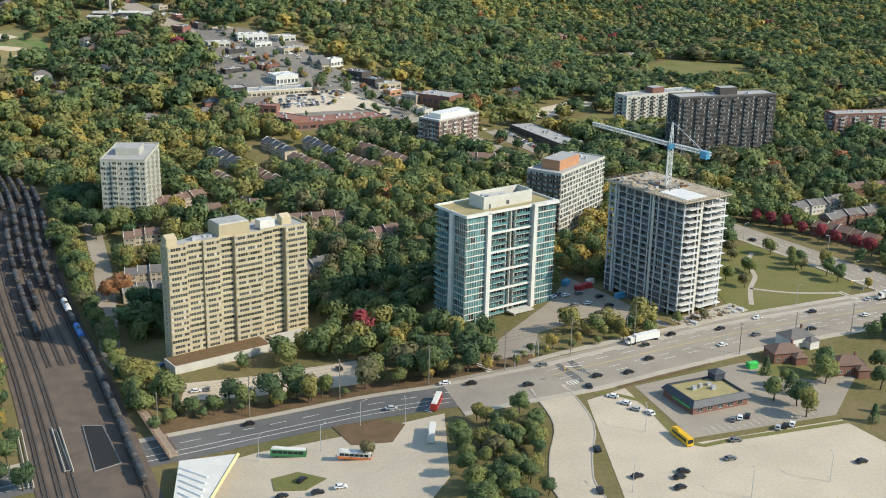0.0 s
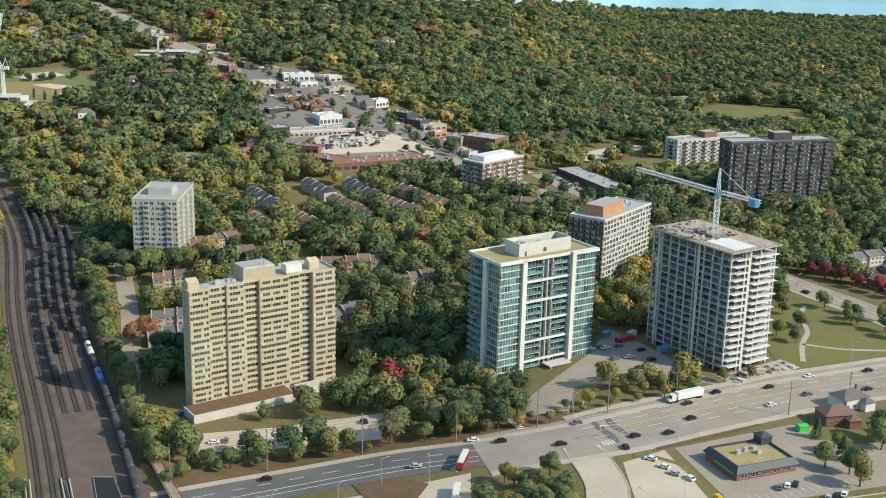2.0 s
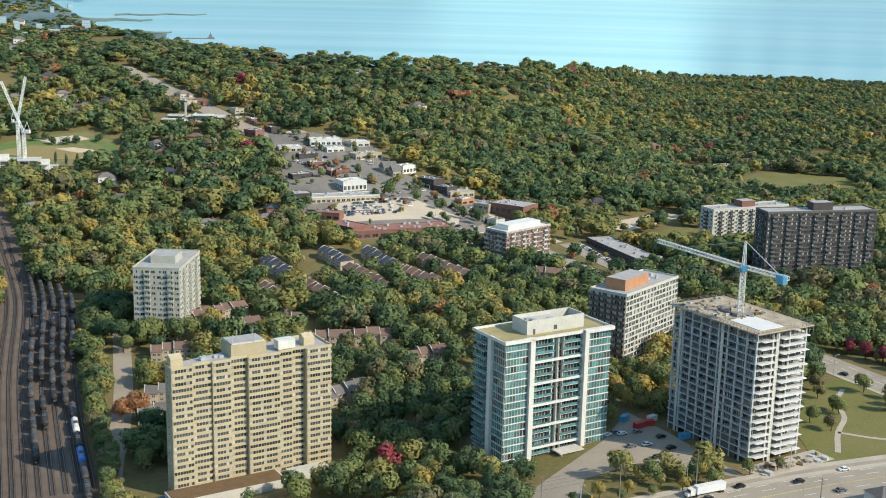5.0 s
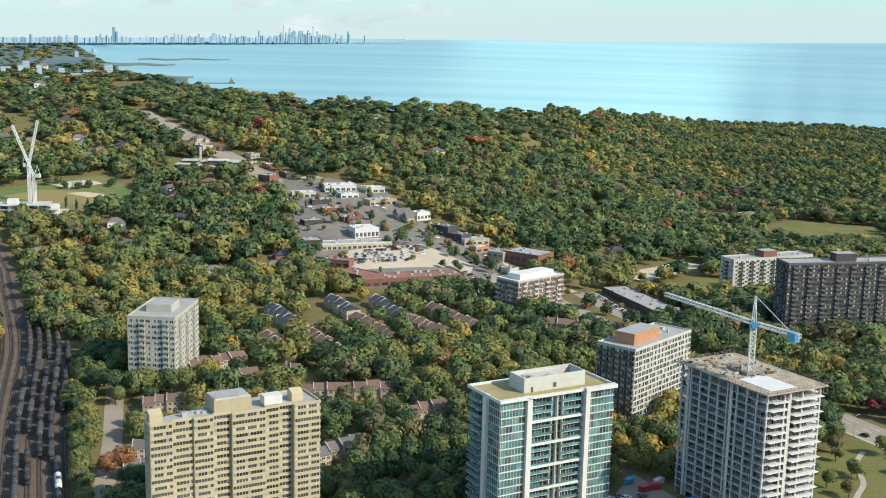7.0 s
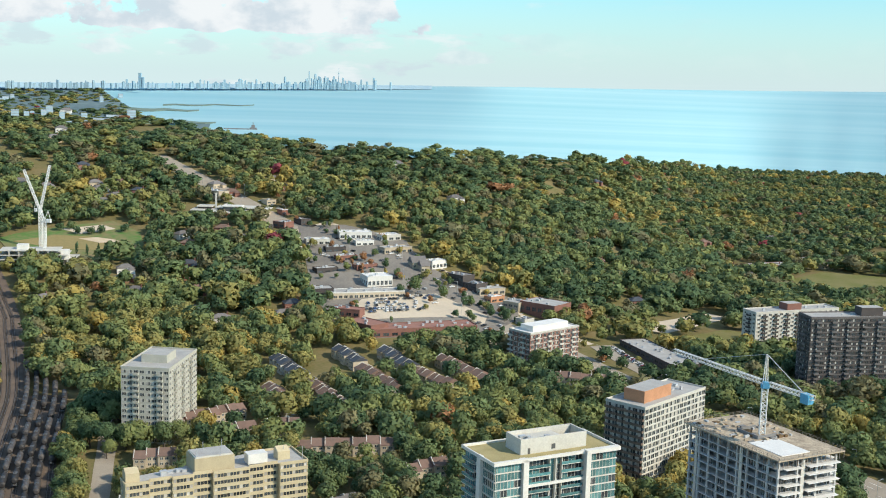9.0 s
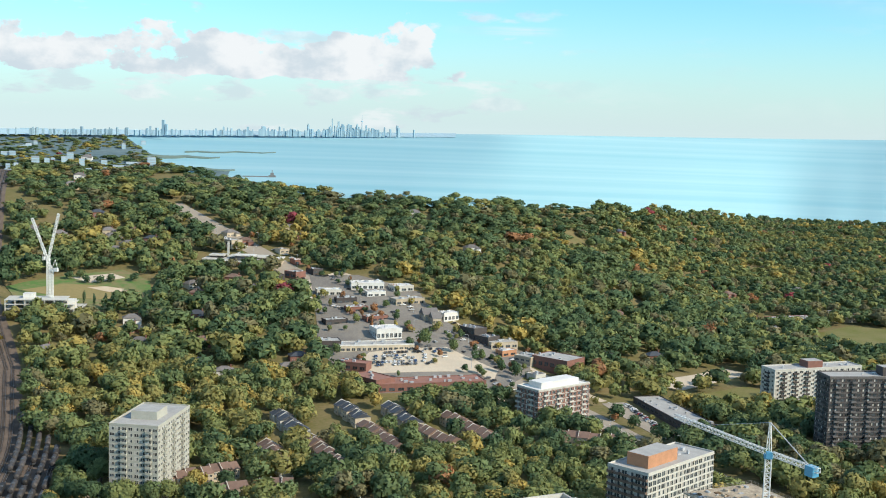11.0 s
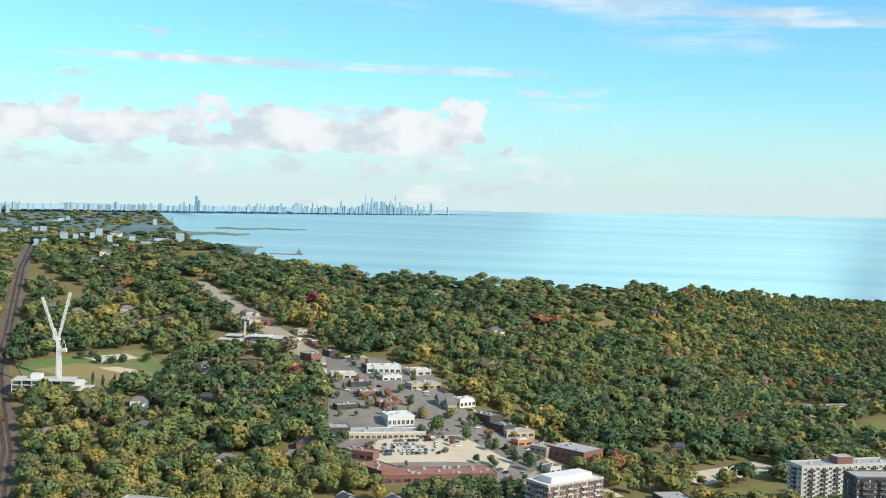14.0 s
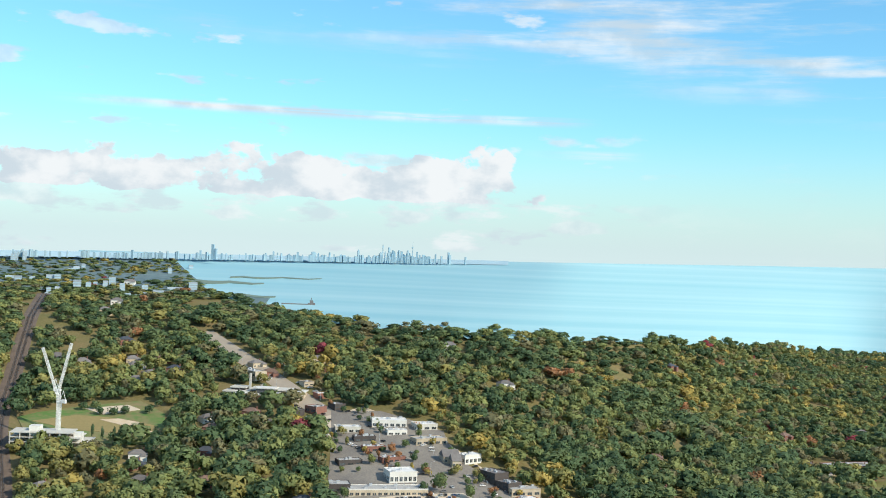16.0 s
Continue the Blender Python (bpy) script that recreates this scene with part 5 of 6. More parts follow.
# ---- houses ----
def row_house(a, b, D, n, roof, wall, label, h=5.2, rise=2.6):
    """A terrace of houses with stepped gables, each with its own door and windows."""
    L, t = edge(a, b)
    w = L / n
    win = window_mesh(1.5, 1.2, GLASS, OFFW, 2)
    for i in range(n):
        m = place(a[0] + (b[0] - a[0]) * i / n, a[1] + (b[1] - a[1]) * i / n, t, 0.0) @ pose(0, (i % 2) * 1.2, (i % 3) * 0.35)
        root = thing("townhouse", m, label, "house", "townhouses")
        clear_box(m, 0, w, -4, D, 0)
        part("wall", Kit().box(0.05, w - 0.05, 0, D, -2, h), wall, root)
        part("roof", Kit().gable(0.05, w - 0.05, 0, D, h, h + rise, 0, 0.35), roof, root)
        part("party_wall", Kit().add([(0, -0.5, h - 0.2), (0.3, -0.5, h - 0.2), (0.3, D + 0.5, h - 0.2), (0, D + 0.5, h - 0.2), (0, D / 2, h + rise + 0.5), (0.3, D / 2, h + rise + 0.5)], [(0, 1, 5, 4), (2, 3, 4, 5), (0, 4, 3), (1, 2, 5), (3, 2, 1, 0)]), OFFW, root)
        for x in (w * 0.3, w * 0.72):
            for z in (0.9, 3.4):
                put("window", win, root, pose(x, -0.03, z))


for a, b, n, rf, wl, lb in (
    ((-161, 783), (-133, 746), 7, ROOFD, OFFW, "dark-roofed white townhouse in a stepped terrace"), ((-131, 744), (-95, 693), 9, ROOFB, TAN, "brown-roofed tan townhouse in a stepped terrace"),
    ((-148, 725), (-123, 683), 6, ROOFB, WHITE, "brown-roofed white townhouse"), ((-128.5, 808), (-108.5, 784), 5, ROOFD, TAN, "dark-roofed townhouse"), ((-106, 776), (-76, 737), 7, ROOFB, TAN, "brown-roofed tan townhouse"),
    ((-100.5, 814), (-77, 782), 6, ROOFD, TAN, "dark-roofed townhouse"), ((-74, 778), (-47.5, 753), 6, ROOFB, TAN, "brown-roofed tan townhouse in a stepped terrace"), ((-62.5, 807), (-23, 763), 8, ROOFB, TAN, "brown-roofed townhouse"),
    ((9.5, 788), (52.5, 785.5), 7, ROOFB, TAN, "long brown-roofed terrace house"), ((-180, 638), (-155, 660), 6, ROOFB, TAN, "brown-roofed terrace house behind the beige tower"), ((-154, 664), (-140, 678), 4, ROOFB, TAN, "brown-roofed terrace house"),
    ((-141, 637), (-125, 650), 4, ROOFB, TAN, "brown-roofed terrace house"), ((-121.5, 652.5), (-106, 657), 3, ROOFB, TAN, "brown-roofed terrace house"), ((-99.0, 628.0), (-54.2, 640.2), 7, ROOFB, TAN, "brown-roofed terrace house"),
    ((-74.1, 564.8), (-56.3, 581.2), 4, ROOFS, TAN, "grey-roofed terrace house"), ((-170.6, 603.4), (-149.2, 610.5), 4, ROOFB, TAN, "brown-roofed terrace house"), ((-159.2, 560.8), (-135.3, 567.0), 4, ROOFS, TAN, "grey-roofed terrace house"),
    ((-154.5, 539.8), (-134.8, 547.7), 3, ROOFS, TAN, "grey-roofed terrace house"), ((-40.7, 609.7), (-20.2, 622.4), 4, ROOFB, TAN, "brown-roofed terrace house"),
    ((206, 672), (251, 700), 7, ROOFS, OFFW, "grey-roofed townhouse with white gables"), ((256, 726), (300, 742), 6, ROOFB, BRICKR, "red brick townhouse"), ((222, 653), (261, 676), 6, ROOFS, BRICKR, "grey-roofed townhouse"), ((262, 690), (306, 706), 6, ROOFS, BRICKR, "grey-roofed brick townhouse"), ((206, 640), (232, 612), 5, ROOFB, BRICKR, "red brick townhouse by the road")):
    row_house(a, b, 10, n, rf, wl, lb + " in the wooded estate")

HOUSE = {}


def house(x, y, turn, k, z=0.0):
    roof, wall, lb = ((ROOFS, TAN, "grey-roofed tan bungalow among trees"), (ROOFB, BRICKR, "brown-roofed brick house among trees"), (ROOFS, WHITE, "grey-roofed white house among trees"), (ROOFD, BRICKR, "dark-roofed brick house among trees"))[k]
    m = place(x, y, turn, z)
    root = thing("house", m, lb, "house", "houses")
    clear_box(m, -2, 15, -5, 11, 0)
    if k not in HOUSE:
        HOUSE[k] = (Kit().box(0, 13, 0, 9, -2, 4.6).box(8, 13, -3.5, 0, -2, 3.6).mesh("wall", wall), Kit().hip(0, 13, 0, 9, 4.6, 7.4).hip(8, 13, -3.5, 1, 3.6, 5.2).mesh("roof", roof), window_mesh(1.7, 1.3, GLASS, OFFW, 2), Kit().box(10.2, 11, 5, 5.8, 6, 8.2).mesh("chimney", BRICKR))
    for n, me in zip(("wall", "roof"), HOUSE[k]):
        put(n, me, root)
    put("chimney", HOUSE[k][3], root)
    for wx in (2, 5.5):
        put("window", HOUSE[k][2], root, pose(wx, -0.03, 1.2))


rh = random.Random(12)
for x, y in ((-325, 929), (-300, 886), (-313, 910), (-285, 954), (-273, 931), (-257, 901), (-312, 1021), (-304, 1002), (-292, 1048), (-269, 1028), (-480, 1109), (-510, 1113), (-421, 1146), (-401, 1127), (-409, 1105), (-402, 1164), (-318, 1151), (-337, 1171), (-294, 1205), (-273, 1185), (-209, 916), (-183, 890), (-183, 867), (-432, 1120), (-415, 1085), (-390, 1110), (-445, 1135),
             (-222, 848), (-205, 862), (-247, 860), (66, 1356), (92, 1375), (20, 1164), (45, 1156), (179, 1470), (151, 1319), (198, 1343), (254, 1369), (236, 1398), (21, 1008), (58, 1044), (137, 451), (148, 467), (159, 440)):
    house(x, y, rh.uniform(0, 60), rh.randrange(4))
for i in range(50):
    ph, rr = rh.uniform(-16, 34), 900 * (2.3 ** rh.random())
    x, y = polar(ph, rr)
    if ph > -4 and abs(ph - 7) < 4 and rr < 1150:
        continue
    if (ph < 23.4 and rr > shore(ph) - 60) or rr > 1650 or any((x - c[0]) ** 2 + (y - c[1]) ** 2 < (c[2] + 9) ** 2 for c in CLEAR[::2]):
        continue
    house(x, y, rh.uniform(0, 90), rh.randrange(4), 1.5)

# ---- hospital site with two luffing cranes ----
zc = ground(-395, 935) - 3
root = thing("building_site", pose(-412, 914, zc, 0, 0, 20), "pale concrete frame of a low building under construction", "construction site")
clear_box(pose(-412, 914, zc, 0, 0, 20), 0, 66, 0, 34)
for f in range(4):
    part("floor_slab", Kit().box(0, 62 - 6 * f, 0, 30 - 3 * f, f * 3.4 + 3.0, f * 3.4 + 3.35), OFFW, root)
    for i in range(9 - f):
        for y in (0.4, 14, 29.4 - 3 * f):
            part("column", Kit().box(i * 7 + 0.2, i * 7 + 0.9, y - 0.35, y + 0.35, f * 3.4 - (3 if f == 0 else 0.05), f * 3.4 + 3.0), OFFW, root)
part("core", Kit().box(12, 20, 8, 16, -2, 17), WHITE, root)
part("core", Kit().box(44, 50, 6, 13, -2, 13), WHITE, root)


def luffing_crane(x, y, lean, length):
    root = thing("luffing_crane", pose(x, y, ground(x, y) + 1), "tall white luffing tower crane with raised jib", "crane", "site cranes")
    k = Kit()
    lattice(k, (0, 0, -2), (0, 0, 30), 1.9, 14, chord=0.32)
    part("mast", k, CRANEW, root)
    k = Kit()
    d = Vector((lean, 0.1, 1)).normalized()
    lattice(k, (0, 0, 31), Vector((0, 0, 31)) + d * length, 1.4, 18, chord=0.28)
    part("jib", k, CRANEW, root)
    s = -1 if lean > 0 else 1
    part("counter_jib", Kit().box(-1.2 + 3 * s, 1.2 + 4 * s, -1.2, 1.2, 30, 32.6).box(-1.4, 1.4, -1.4, 1.4, 30, 31.2), CRANEW, root)
    part("a_frame", Kit().beam((0, 0, 31), (3 * s, 0, 39), 0.3).beam((5 * s, 0, 32), (3 * s, 0, 39), 0.25), CRANEW, root)


luffing_crane(-402, 960, 0.2, 36)
luffing_crane(-386, 936, -0.47, 42)

# ---- rail bridge, footbridge and station canopy ----
root = thing("footbridge", pose(0, 0, ground(-105, 400) + 0.4), "brown steel footbridge with railings beside the tracks", "footbridge")
a, b = Vector((-115.4, 418.3, 0)), Vector((-95.0, 381.7, 0))
d = (b - a).normalized()
n = Vector((-d.y, d.x, 0))
part("deck", Kit().prism([(a - n * 1.7)[:2], (b - n * 1.7)[:2], (b + n * 1.7)[:2], (a + n * 1.7)[:2]], 2.0, 2.5), mat("timber_deck", (0.42, 0.31, 0.21), 0.9, scale=0.6), root)
for s in (-1.7, 1.7):
    k = Kit()
    for i in range(14):
        p = a.lerp(b, i / 13) + n * s
        k.box(p.x - 0.08, p.x + 0.08, p.y - 0.08, p.y + 0.08, 2.5, 4.0)
    for z in (3.2, 4.0):
        k.beam(a + n * s + Vector((0, 0, z)), b + n * s + Vector((0, 0, z)), 0.12)
    part("railing", k, BRICKR, root)
for t in (0.1, 0.5, 0.9):
    p = a.lerp(b, t)
    part("pier", Kit().box(p.x - 0.5, p.x + 0.5, p.y - 0.5, p.y + 0.5, -0.5, 2.0), CONC, root)

root = thing("station_canopy", pose(0, 0, ground(-80, 360)), "white ribbed station canopy with a yellow edge beam", "canopy")
part("roof", Kit().prism([(-91.2, 374.2), (-86.3, 340.8), (-76.0, 340.3), (-71.6, 380.6)], 4.2, 4.6), WHITE, root)
for i in range(7):
    part("rib", Kit().tube((-89.6 + i * 0.85, 368.8 - i * 4.3, 4.7), (-78.8 + i * 0.2, 362.4 - i * 4.3, 4.7), 0.6, sides=8), ROOFW, root)
part("edge_beam", Kit().beam((-71.6, 380.6, 4.4), (-76, 340.3, 4.4), 1.05), mat("pale_yellow", (0.72, 0.60, 0.30), 0.7, scale=0.5), root)
for x, y in ((-88.5, 369.9), (-73.8, 374.4), (-77.6, 347.9), (-85.3, 345.1)):
    part("post", Kit().tube((x, y, 0), (x, y, 4.2), 0.2), STEEL, root)
for x0, y0, x1, y1 in ((-157.3, 403.2, -138.0, 360.2), (-159.0, 403.2, -139.7, 360.2), (-146.5, 405.4, -131.0, 372.0), (-143.5, 405.4, -128.0, 372.0)):
    tagged(part("barrier", Kit().beam((x0, y0, ground(x0, y0) + 0.9), (x1, y1, ground(x1, y1) + 0.9), 0.5), CONC, None), "weathered concrete parapet of the rail bridge", "barrier", kind="structure")


def well(poly):
    """A concrete rim between the tracks; a black slab paints the shaded road below."""
    z = ground(*poly[0])
    root = thing("light_well", Matrix(), "concrete-rimmed well between the tracks, its shaded depth a black slab", "opening", kind="structure")
    part("shade", Kit().prism(poly, z - 0.2, z + 0.5), TYRE_SHADE, root)
    for p, q in zip(poly, poly[1:] + poly[:1]):
        part("rim", Kit().beam((*p, z + 0.5), (*q, z + 0.5), 0.4), CONCD, root)


well([(-135.8, 408.6), (-128.3, 409.1), (-113.2, 379.6), (-120.7, 373.1)])
well([(-146.0, 404.0), (-144.2, 404.0), (-129.5, 373.5), (-131.0, 372.5)])
patch("lawn", [(-40.4, 405.7), (-23.2, 408.5), (-12.6, 401.4), (-16.8, 388.0), (-31.7, 388.8)], SOIL, 0.3, "planted brown traffic island", "planting")
patch("lawn", [(-57.9, 368.0), (-49.1, 371.7), (-38.2, 365.1), (-44.7, 358.1), (-55.7, 359.1)], LAWN, 0.3, "oval grass island in the terminal", "lawn")


# ---- poles and wires ----
def utility_pole(x, y, h=15.0, turn=30):
    root = thing("utility_pole", place(x, y, turn), "weathered wooden utility pole with crossarms", "utility pole", "utility poles")
    part("pole", Kit().tube((0, 0, -0.5), (0, 0, h), 0.24, 0.15, 7), WOODP, root)
    for z in (h - 0.6, h - 2.2):
        part("crossarm", Kit().box(-0.08, 0.08, -1.2, 1.2, z, z + 0.14), WOODP, root)


def street_light(x, y, turn, h=11):
    root = thing("street_lamp", place(x, y, turn), "grey steel street lamp with a curved arm", "street lamp", "street lamps")
    part("pole", Kit().tube((0, 0, -0.3), (0, 0, h), 0.14, 0.08, 6), STEEL, root)
    part("arm", Kit().tube((0, 0, h), (2.2, 0, h + 0.5), 0.07, sides=5), STEEL, root)
    part("lamp_head", Kit().box(2.0, 2.9, -0.16, 0.16, h + 0.4, h + 0.55), STEEL, root)


POLES = []
for s in range(7):
    p, a = along(MAIN, 96 + s * 34, 13.6)
    POLES.append((p.x, p.y))
for s in range(8):
    p, a = along(MAIN, 330 + s * 32, -19)
    utility_pole(p.x, p.y, 14, a)
for x, y in POLES:
    utility_pole(x, y, 17, 30)
tagged(part("overhead_wire", (lambda k: [k.tube((x0, y0, ground(x0, y0) + z), (x1, y1, ground(x1, y1) + z), 0.035, sides=3) for (x0, y0), (x1, y1) in zip(POLES, POLES[1:]) for z in (16.6, 15.4, 14.0, 12.5)] and k)(Kit()), FRAME, None), "thin black overhead wires strung between poles", "wires", kind="stuff")
for x, y, t in ((63, 342, 90), (101, 340, 90), (74, 386, 90), (130, 352, 90), (-64.5, 381.9, 60), (-42.6, 386.2, 60), (-12.6, 401.4, 100), (-29.6, 404.0, 30)):
    street_light(x, y, t, 10)
for s in range(12):
    p, a = along(MAIN, 250 + s * 24, -18.5 if s % 2 else 16.5)
    street_light(p.x, p.y, a + (90 if s % 2 else -90))
for s in range(26):
    p, a = along(LAKESHORE, 200 + s * 38, 12 if s % 2 else -12)
    street_light(p.x, p.y, a + (-90 if s % 2 else 90), 10)
for x, y, t in ((30.2, 445.3, 0), (56, 432, 200), (40.1, 459.6, -60), (205, 545, 200)):
    root = thing("traffic_signal", place(x, y, t), "grey traffic signal pole with a long mast arm", "traffic signal", "traffic signals")
    part("pole", Kit().tube((0, 0, -0.3), (0, 0, 6.5), 0.14, sides=6), STEEL, root)
    part("mast_arm", Kit().tube((0, 0, 5.8), (8, 0, 6.3), 0.09, sides=5), STEEL, root)
    part("signal_head", Kit().box(7.4, 7.8, -0.2, 0.2, 5.2, 6.3), YELLOW, root)

# ---- crosswalks ----
for x, y, t, n in ((20.2, 442.5, 118, 7), (50, 427, 28, 8), (-4.3, 410.4, 60, 6), (198, 533, 120, 8)):
    root = thing("crosswalk", place(x, y, t, 0.22), "faded white ladder crosswalk on the asphalt", "road marking", "crosswalks", "structure")
    for i in range(n):
        part("bar", Kit().box(i * 1.5, i * 1.5 + 0.65, -1.6, 1.6, 0, 0.012), PAINT, root)
for i in range(16):
    tagged(part("parking_line", Kit().box(0, 0.15, 0, 5.5, 0, 0.012), PAINT, None, at=place(98 + i * 2.8, 386 + i * 1.15, 25, 0.13)), "white parking bay line", "road marking", "parking lines", "structure")
for j in range(6):
    for i in range(22):
        if (i * 7 + j * 3) % 9:
            put("bay_line", Kit().box(0, 0.13, 0, 5, 0, 0.012).mesh("bay_line", PAINTY) if (i, j) == (1, 0) else bpy.data.meshes.get("bay_line") or Kit().box(0, 0.13, 0, 5, 0, 0.012).mesh("bay_line", PAINTY), None, place(92 + i * 2.9 + j * 5, 366 - j * 12 + i * 1.1, 22, 0.11))
for ob in scene.objects:
    if ob.name.startswith("bay_line"):
        tagged(ob, "faded yellow parking bay line", "road marking", "bay lines", "structure")

# ---- building site yard, podium court ----
ry = random.Random(31)
for i in range(30):
    p = SITE @ Vector((ry.uniform(-2, 34), ry.uniform(-12, -4), 0))
    w = ry.uniform(0.8, 3)
    ob = part("site_rubble", Kit().prism([(w * math.cos(a) * ry.uniform(0.7, 1), w * 0.7 * math.sin(a) * ry.uniform(0.7, 1)) for a in np.linspace(0, 5.4, 7)], 0, ry.uniform(0.5, 1.4)), (CONC, PLY, SOIL, CONCG)[i % 4], None, at=place(p.x, p.y, ry.uniform(0, 360), 0.2))
    tagged(ob, "heap of building materials at the site edge", "rubble", "site heaps")
q = [SITE @ Vector(v) for v in ((-4, -14, 0), (36, -13, 0), (36, -1, 0), (-4, -1, 0))]
patch("pavement", [(v.x, v.y) for v in q], CONC, 0.18, "dusty pale ground along the building site", "ground", clear=False)
for x, y, t, ma in ((66, 538, 40, REDP), (70, 541, 20, REDP), (60, 545, 60, CRANEB), (84, 528, 30, CRANEB), (72, 547, 50, WHITE)):
    ob = tagged(part("container", Kit().box(-2.4, 2.4, -1.2, 1.2, 0, 2.4).box(-2.45, -2.4, -1.1, 1.1, 0.1, 2.3), ma, None, at=place(x, y, t, 0.15)), "painted steel site container in the yard", "container", "site containers")

# ---- far shore ----
rc = random.Random(44)


def far_at(x, dist):
    """A place by its bearing from the end of the flight."""
    b = radians(14.54) + math.atan((784 - x) / 2097)
    px, py = 96 - dist * math.sin(b), 170 + dist * math.cos(b)
    ph = math.degrees(math.atan2(-px, py))
    return px, py, ph


def coast_z(px, py, ph):
    r = math.hypot(px, py)
    return 186 + r * far_line(ph)[0]


k = Kit()
n = 60
pts = [far_at(-60 + i * 960 / n, 1800) for i in range(n + 1)]
for i in range(n):
    (x0, y0, p0), (x1, y1, p1) = pts[i], pts[i + 1]
    t0, t1 = (max(0.4, 3.4 - 2.6 * (j / n)) for j in (i, i + 1))
    z0, z1 = coast_z(x0, y0, p0), coast_z(x1, y1, p1)
    k.add([(x0, y0, z0 - 5), (x1, y1, z1 - 5), (x1 * 1.01, y1 * 1.01, z1 + t1), (x0 * 1.01, y0 * 1.01, z0 + t0)], [(0, 1, 2, 3)])
tagged(part("backdrop", k, HAZED, None), "line of the far shore painted hazy blue-grey", "backdrop", kind="structure")
for i in range(240):
    c = rc.random()
    x = rc.gauss(715, 38) if c < 0.34 else rc.gauss(560, 48) if c < 0.55 else rc.uniform(-40, 620)
    hgt = abs(rc.gauss(0, 1)) * (6.2 if c < 0.34 else 4.6 if c < 0.55 else 2.6) + 1.5
    px, py, ph = far_at(x, 1790)
    w = rc.uniform(0.7, 2.0)
    z = coast_z(px, py, ph)
    kk = Kit().box(-w, w, -w, w, -6, hgt)
    if rc.random() < 0.4:
        kk.box(-w * 0.5, w * 0.5, -w * 0.5, w * 0.5, hgt, hgt * 1.12)
    ob = tagged(part("far_tower", kk, HAZE, None, at=pose(px, py, z, 0, 0, rc.uniform(0, 60))), "high-rise on the far shore skyline painted hazy blue", "high-rise", "far skyline")
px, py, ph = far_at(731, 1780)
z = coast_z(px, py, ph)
tagged(part("far_tower", Kit().tube((0, 0, -6), (0, 0, 17), 1.0, 0.45, 8).tube((0, 0, 17), (0, 0, 18.6), 1.7, 1.5, 8).tube((0, 0, 18.6), (0, 0, 27), 0.35, 0.12, 6), HAZE, None, at=pose(px, py, z)), "tall needle-shaped tower on the far skyline painted hazy blue", "tower", "far skyline")
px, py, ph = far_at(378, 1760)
tagged(part("far_tower", Kit().box(-2, 2, -2, 2, -5, 17).box(3, 6, -2, 2, -5, 11), HAZE, None, at=pose(px, py, coast_z(px, py, ph))), "high-rise painted hazy blue standing alone on the far shore", "high-rise", "far skyline")
# Far blocks get their distance haze as blue-grey paint, window bands too.
MIDH = mat("mid_city_haze", (0.36, 0.42, 0.46), 0.85, other=(0.28, 0.34, 0.39), scale=0.05, each=0.25)
for i, (x, hgt, w, dist) in enumerate(((345, 13, 10, 1475), (220, 15, 6, 1440), (190, 14, 6, 1470), (202, 16, 8, 1492), (90, 9, 5, 1446), (105, 8, 5, 1458), (98, 3, 18, 1444), (260, 12, 7, 1452), (290, 7, 20, 1440), (310, 8, 14, 1465), (160, 12, 6, 1470), (140, 14, 9, 1475), (252, 5, 12, 1420), (228, 6, 10, 1425), (270, 6, 16, 1428), (240, 4, 14, 1410),
                                       (45, 16, 5, 1785), (30, 15, 5, 1784), (24, 13, 5, 1780), (105, 9, 8, 1572), (92, 8, 10, 1575), (128, 6, 8, 1668), (138, 8, 8, 1672), (150, 11, 5, 1675), (35, 8, 8, 1560), (20, 9, 10, 1555), (60, 7, 6, 1565), (320, 6, 8, 1480), (303, 11, 5, 1640), (340, 8, 6, 1700), (130, 7, 6, 1500), (172, 9, 5, 1498))):
    px, py, ph = far_at(x, dist)
    root = thing("far_block", pose(px, py, ground(px, py) - 2, 0, 0, 30), "apartment block far off near the shore painted pale with haze", "apartment building", "far blocks")
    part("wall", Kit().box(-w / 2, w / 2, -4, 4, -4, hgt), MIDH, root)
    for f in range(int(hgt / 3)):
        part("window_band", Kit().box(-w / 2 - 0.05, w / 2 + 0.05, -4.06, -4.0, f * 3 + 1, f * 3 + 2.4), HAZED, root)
for x0, x1, d, wd in ((355, 492, 1420, 26), (410, 572, 1600, 12), (330, 470, 1540, 30)):
    poly = []
    for j, off in [(j, 0) for j in range(8)] + [(7 - j, 1) for j in range(8)]:
        dd = d + off * wd * math.sin(math.pi * (0.15 + 0.85 * (1 - j / 7)) / 2) + 6 * math.sin(j * 1.9)
        px, py, ph = far_at(x0 + (x1 - x0) * j / 7, dd)
        poly.append((px, py, lake_z(min(ph, 27), math.hypot(px, py)) + 1.0))
    k = Kit().add(poly + [(x, y, z - 4) for x, y, z in poly], [tuple(range(16)), *[(i, i + 16, (i + 1) % 16 + 16, (i + 1) % 16) for i in range(16)]])
    # Headland green is greyed towards blue, distance haze mixed into the paint.
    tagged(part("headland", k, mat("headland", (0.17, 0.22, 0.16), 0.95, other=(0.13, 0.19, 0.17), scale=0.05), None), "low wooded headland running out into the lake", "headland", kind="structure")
px, py, ph = far_at(555, 1370)
zz = lake_z(ph, math.hypot(px, py))
root = thing("pier", pose(px, py, zz, 0, 0, 14), "dark harbour pier with a moored ship at its end", "pier")
part("deck", Kit().box(-34, 5, -1, 1, -2, 1.0), CONCD, root)
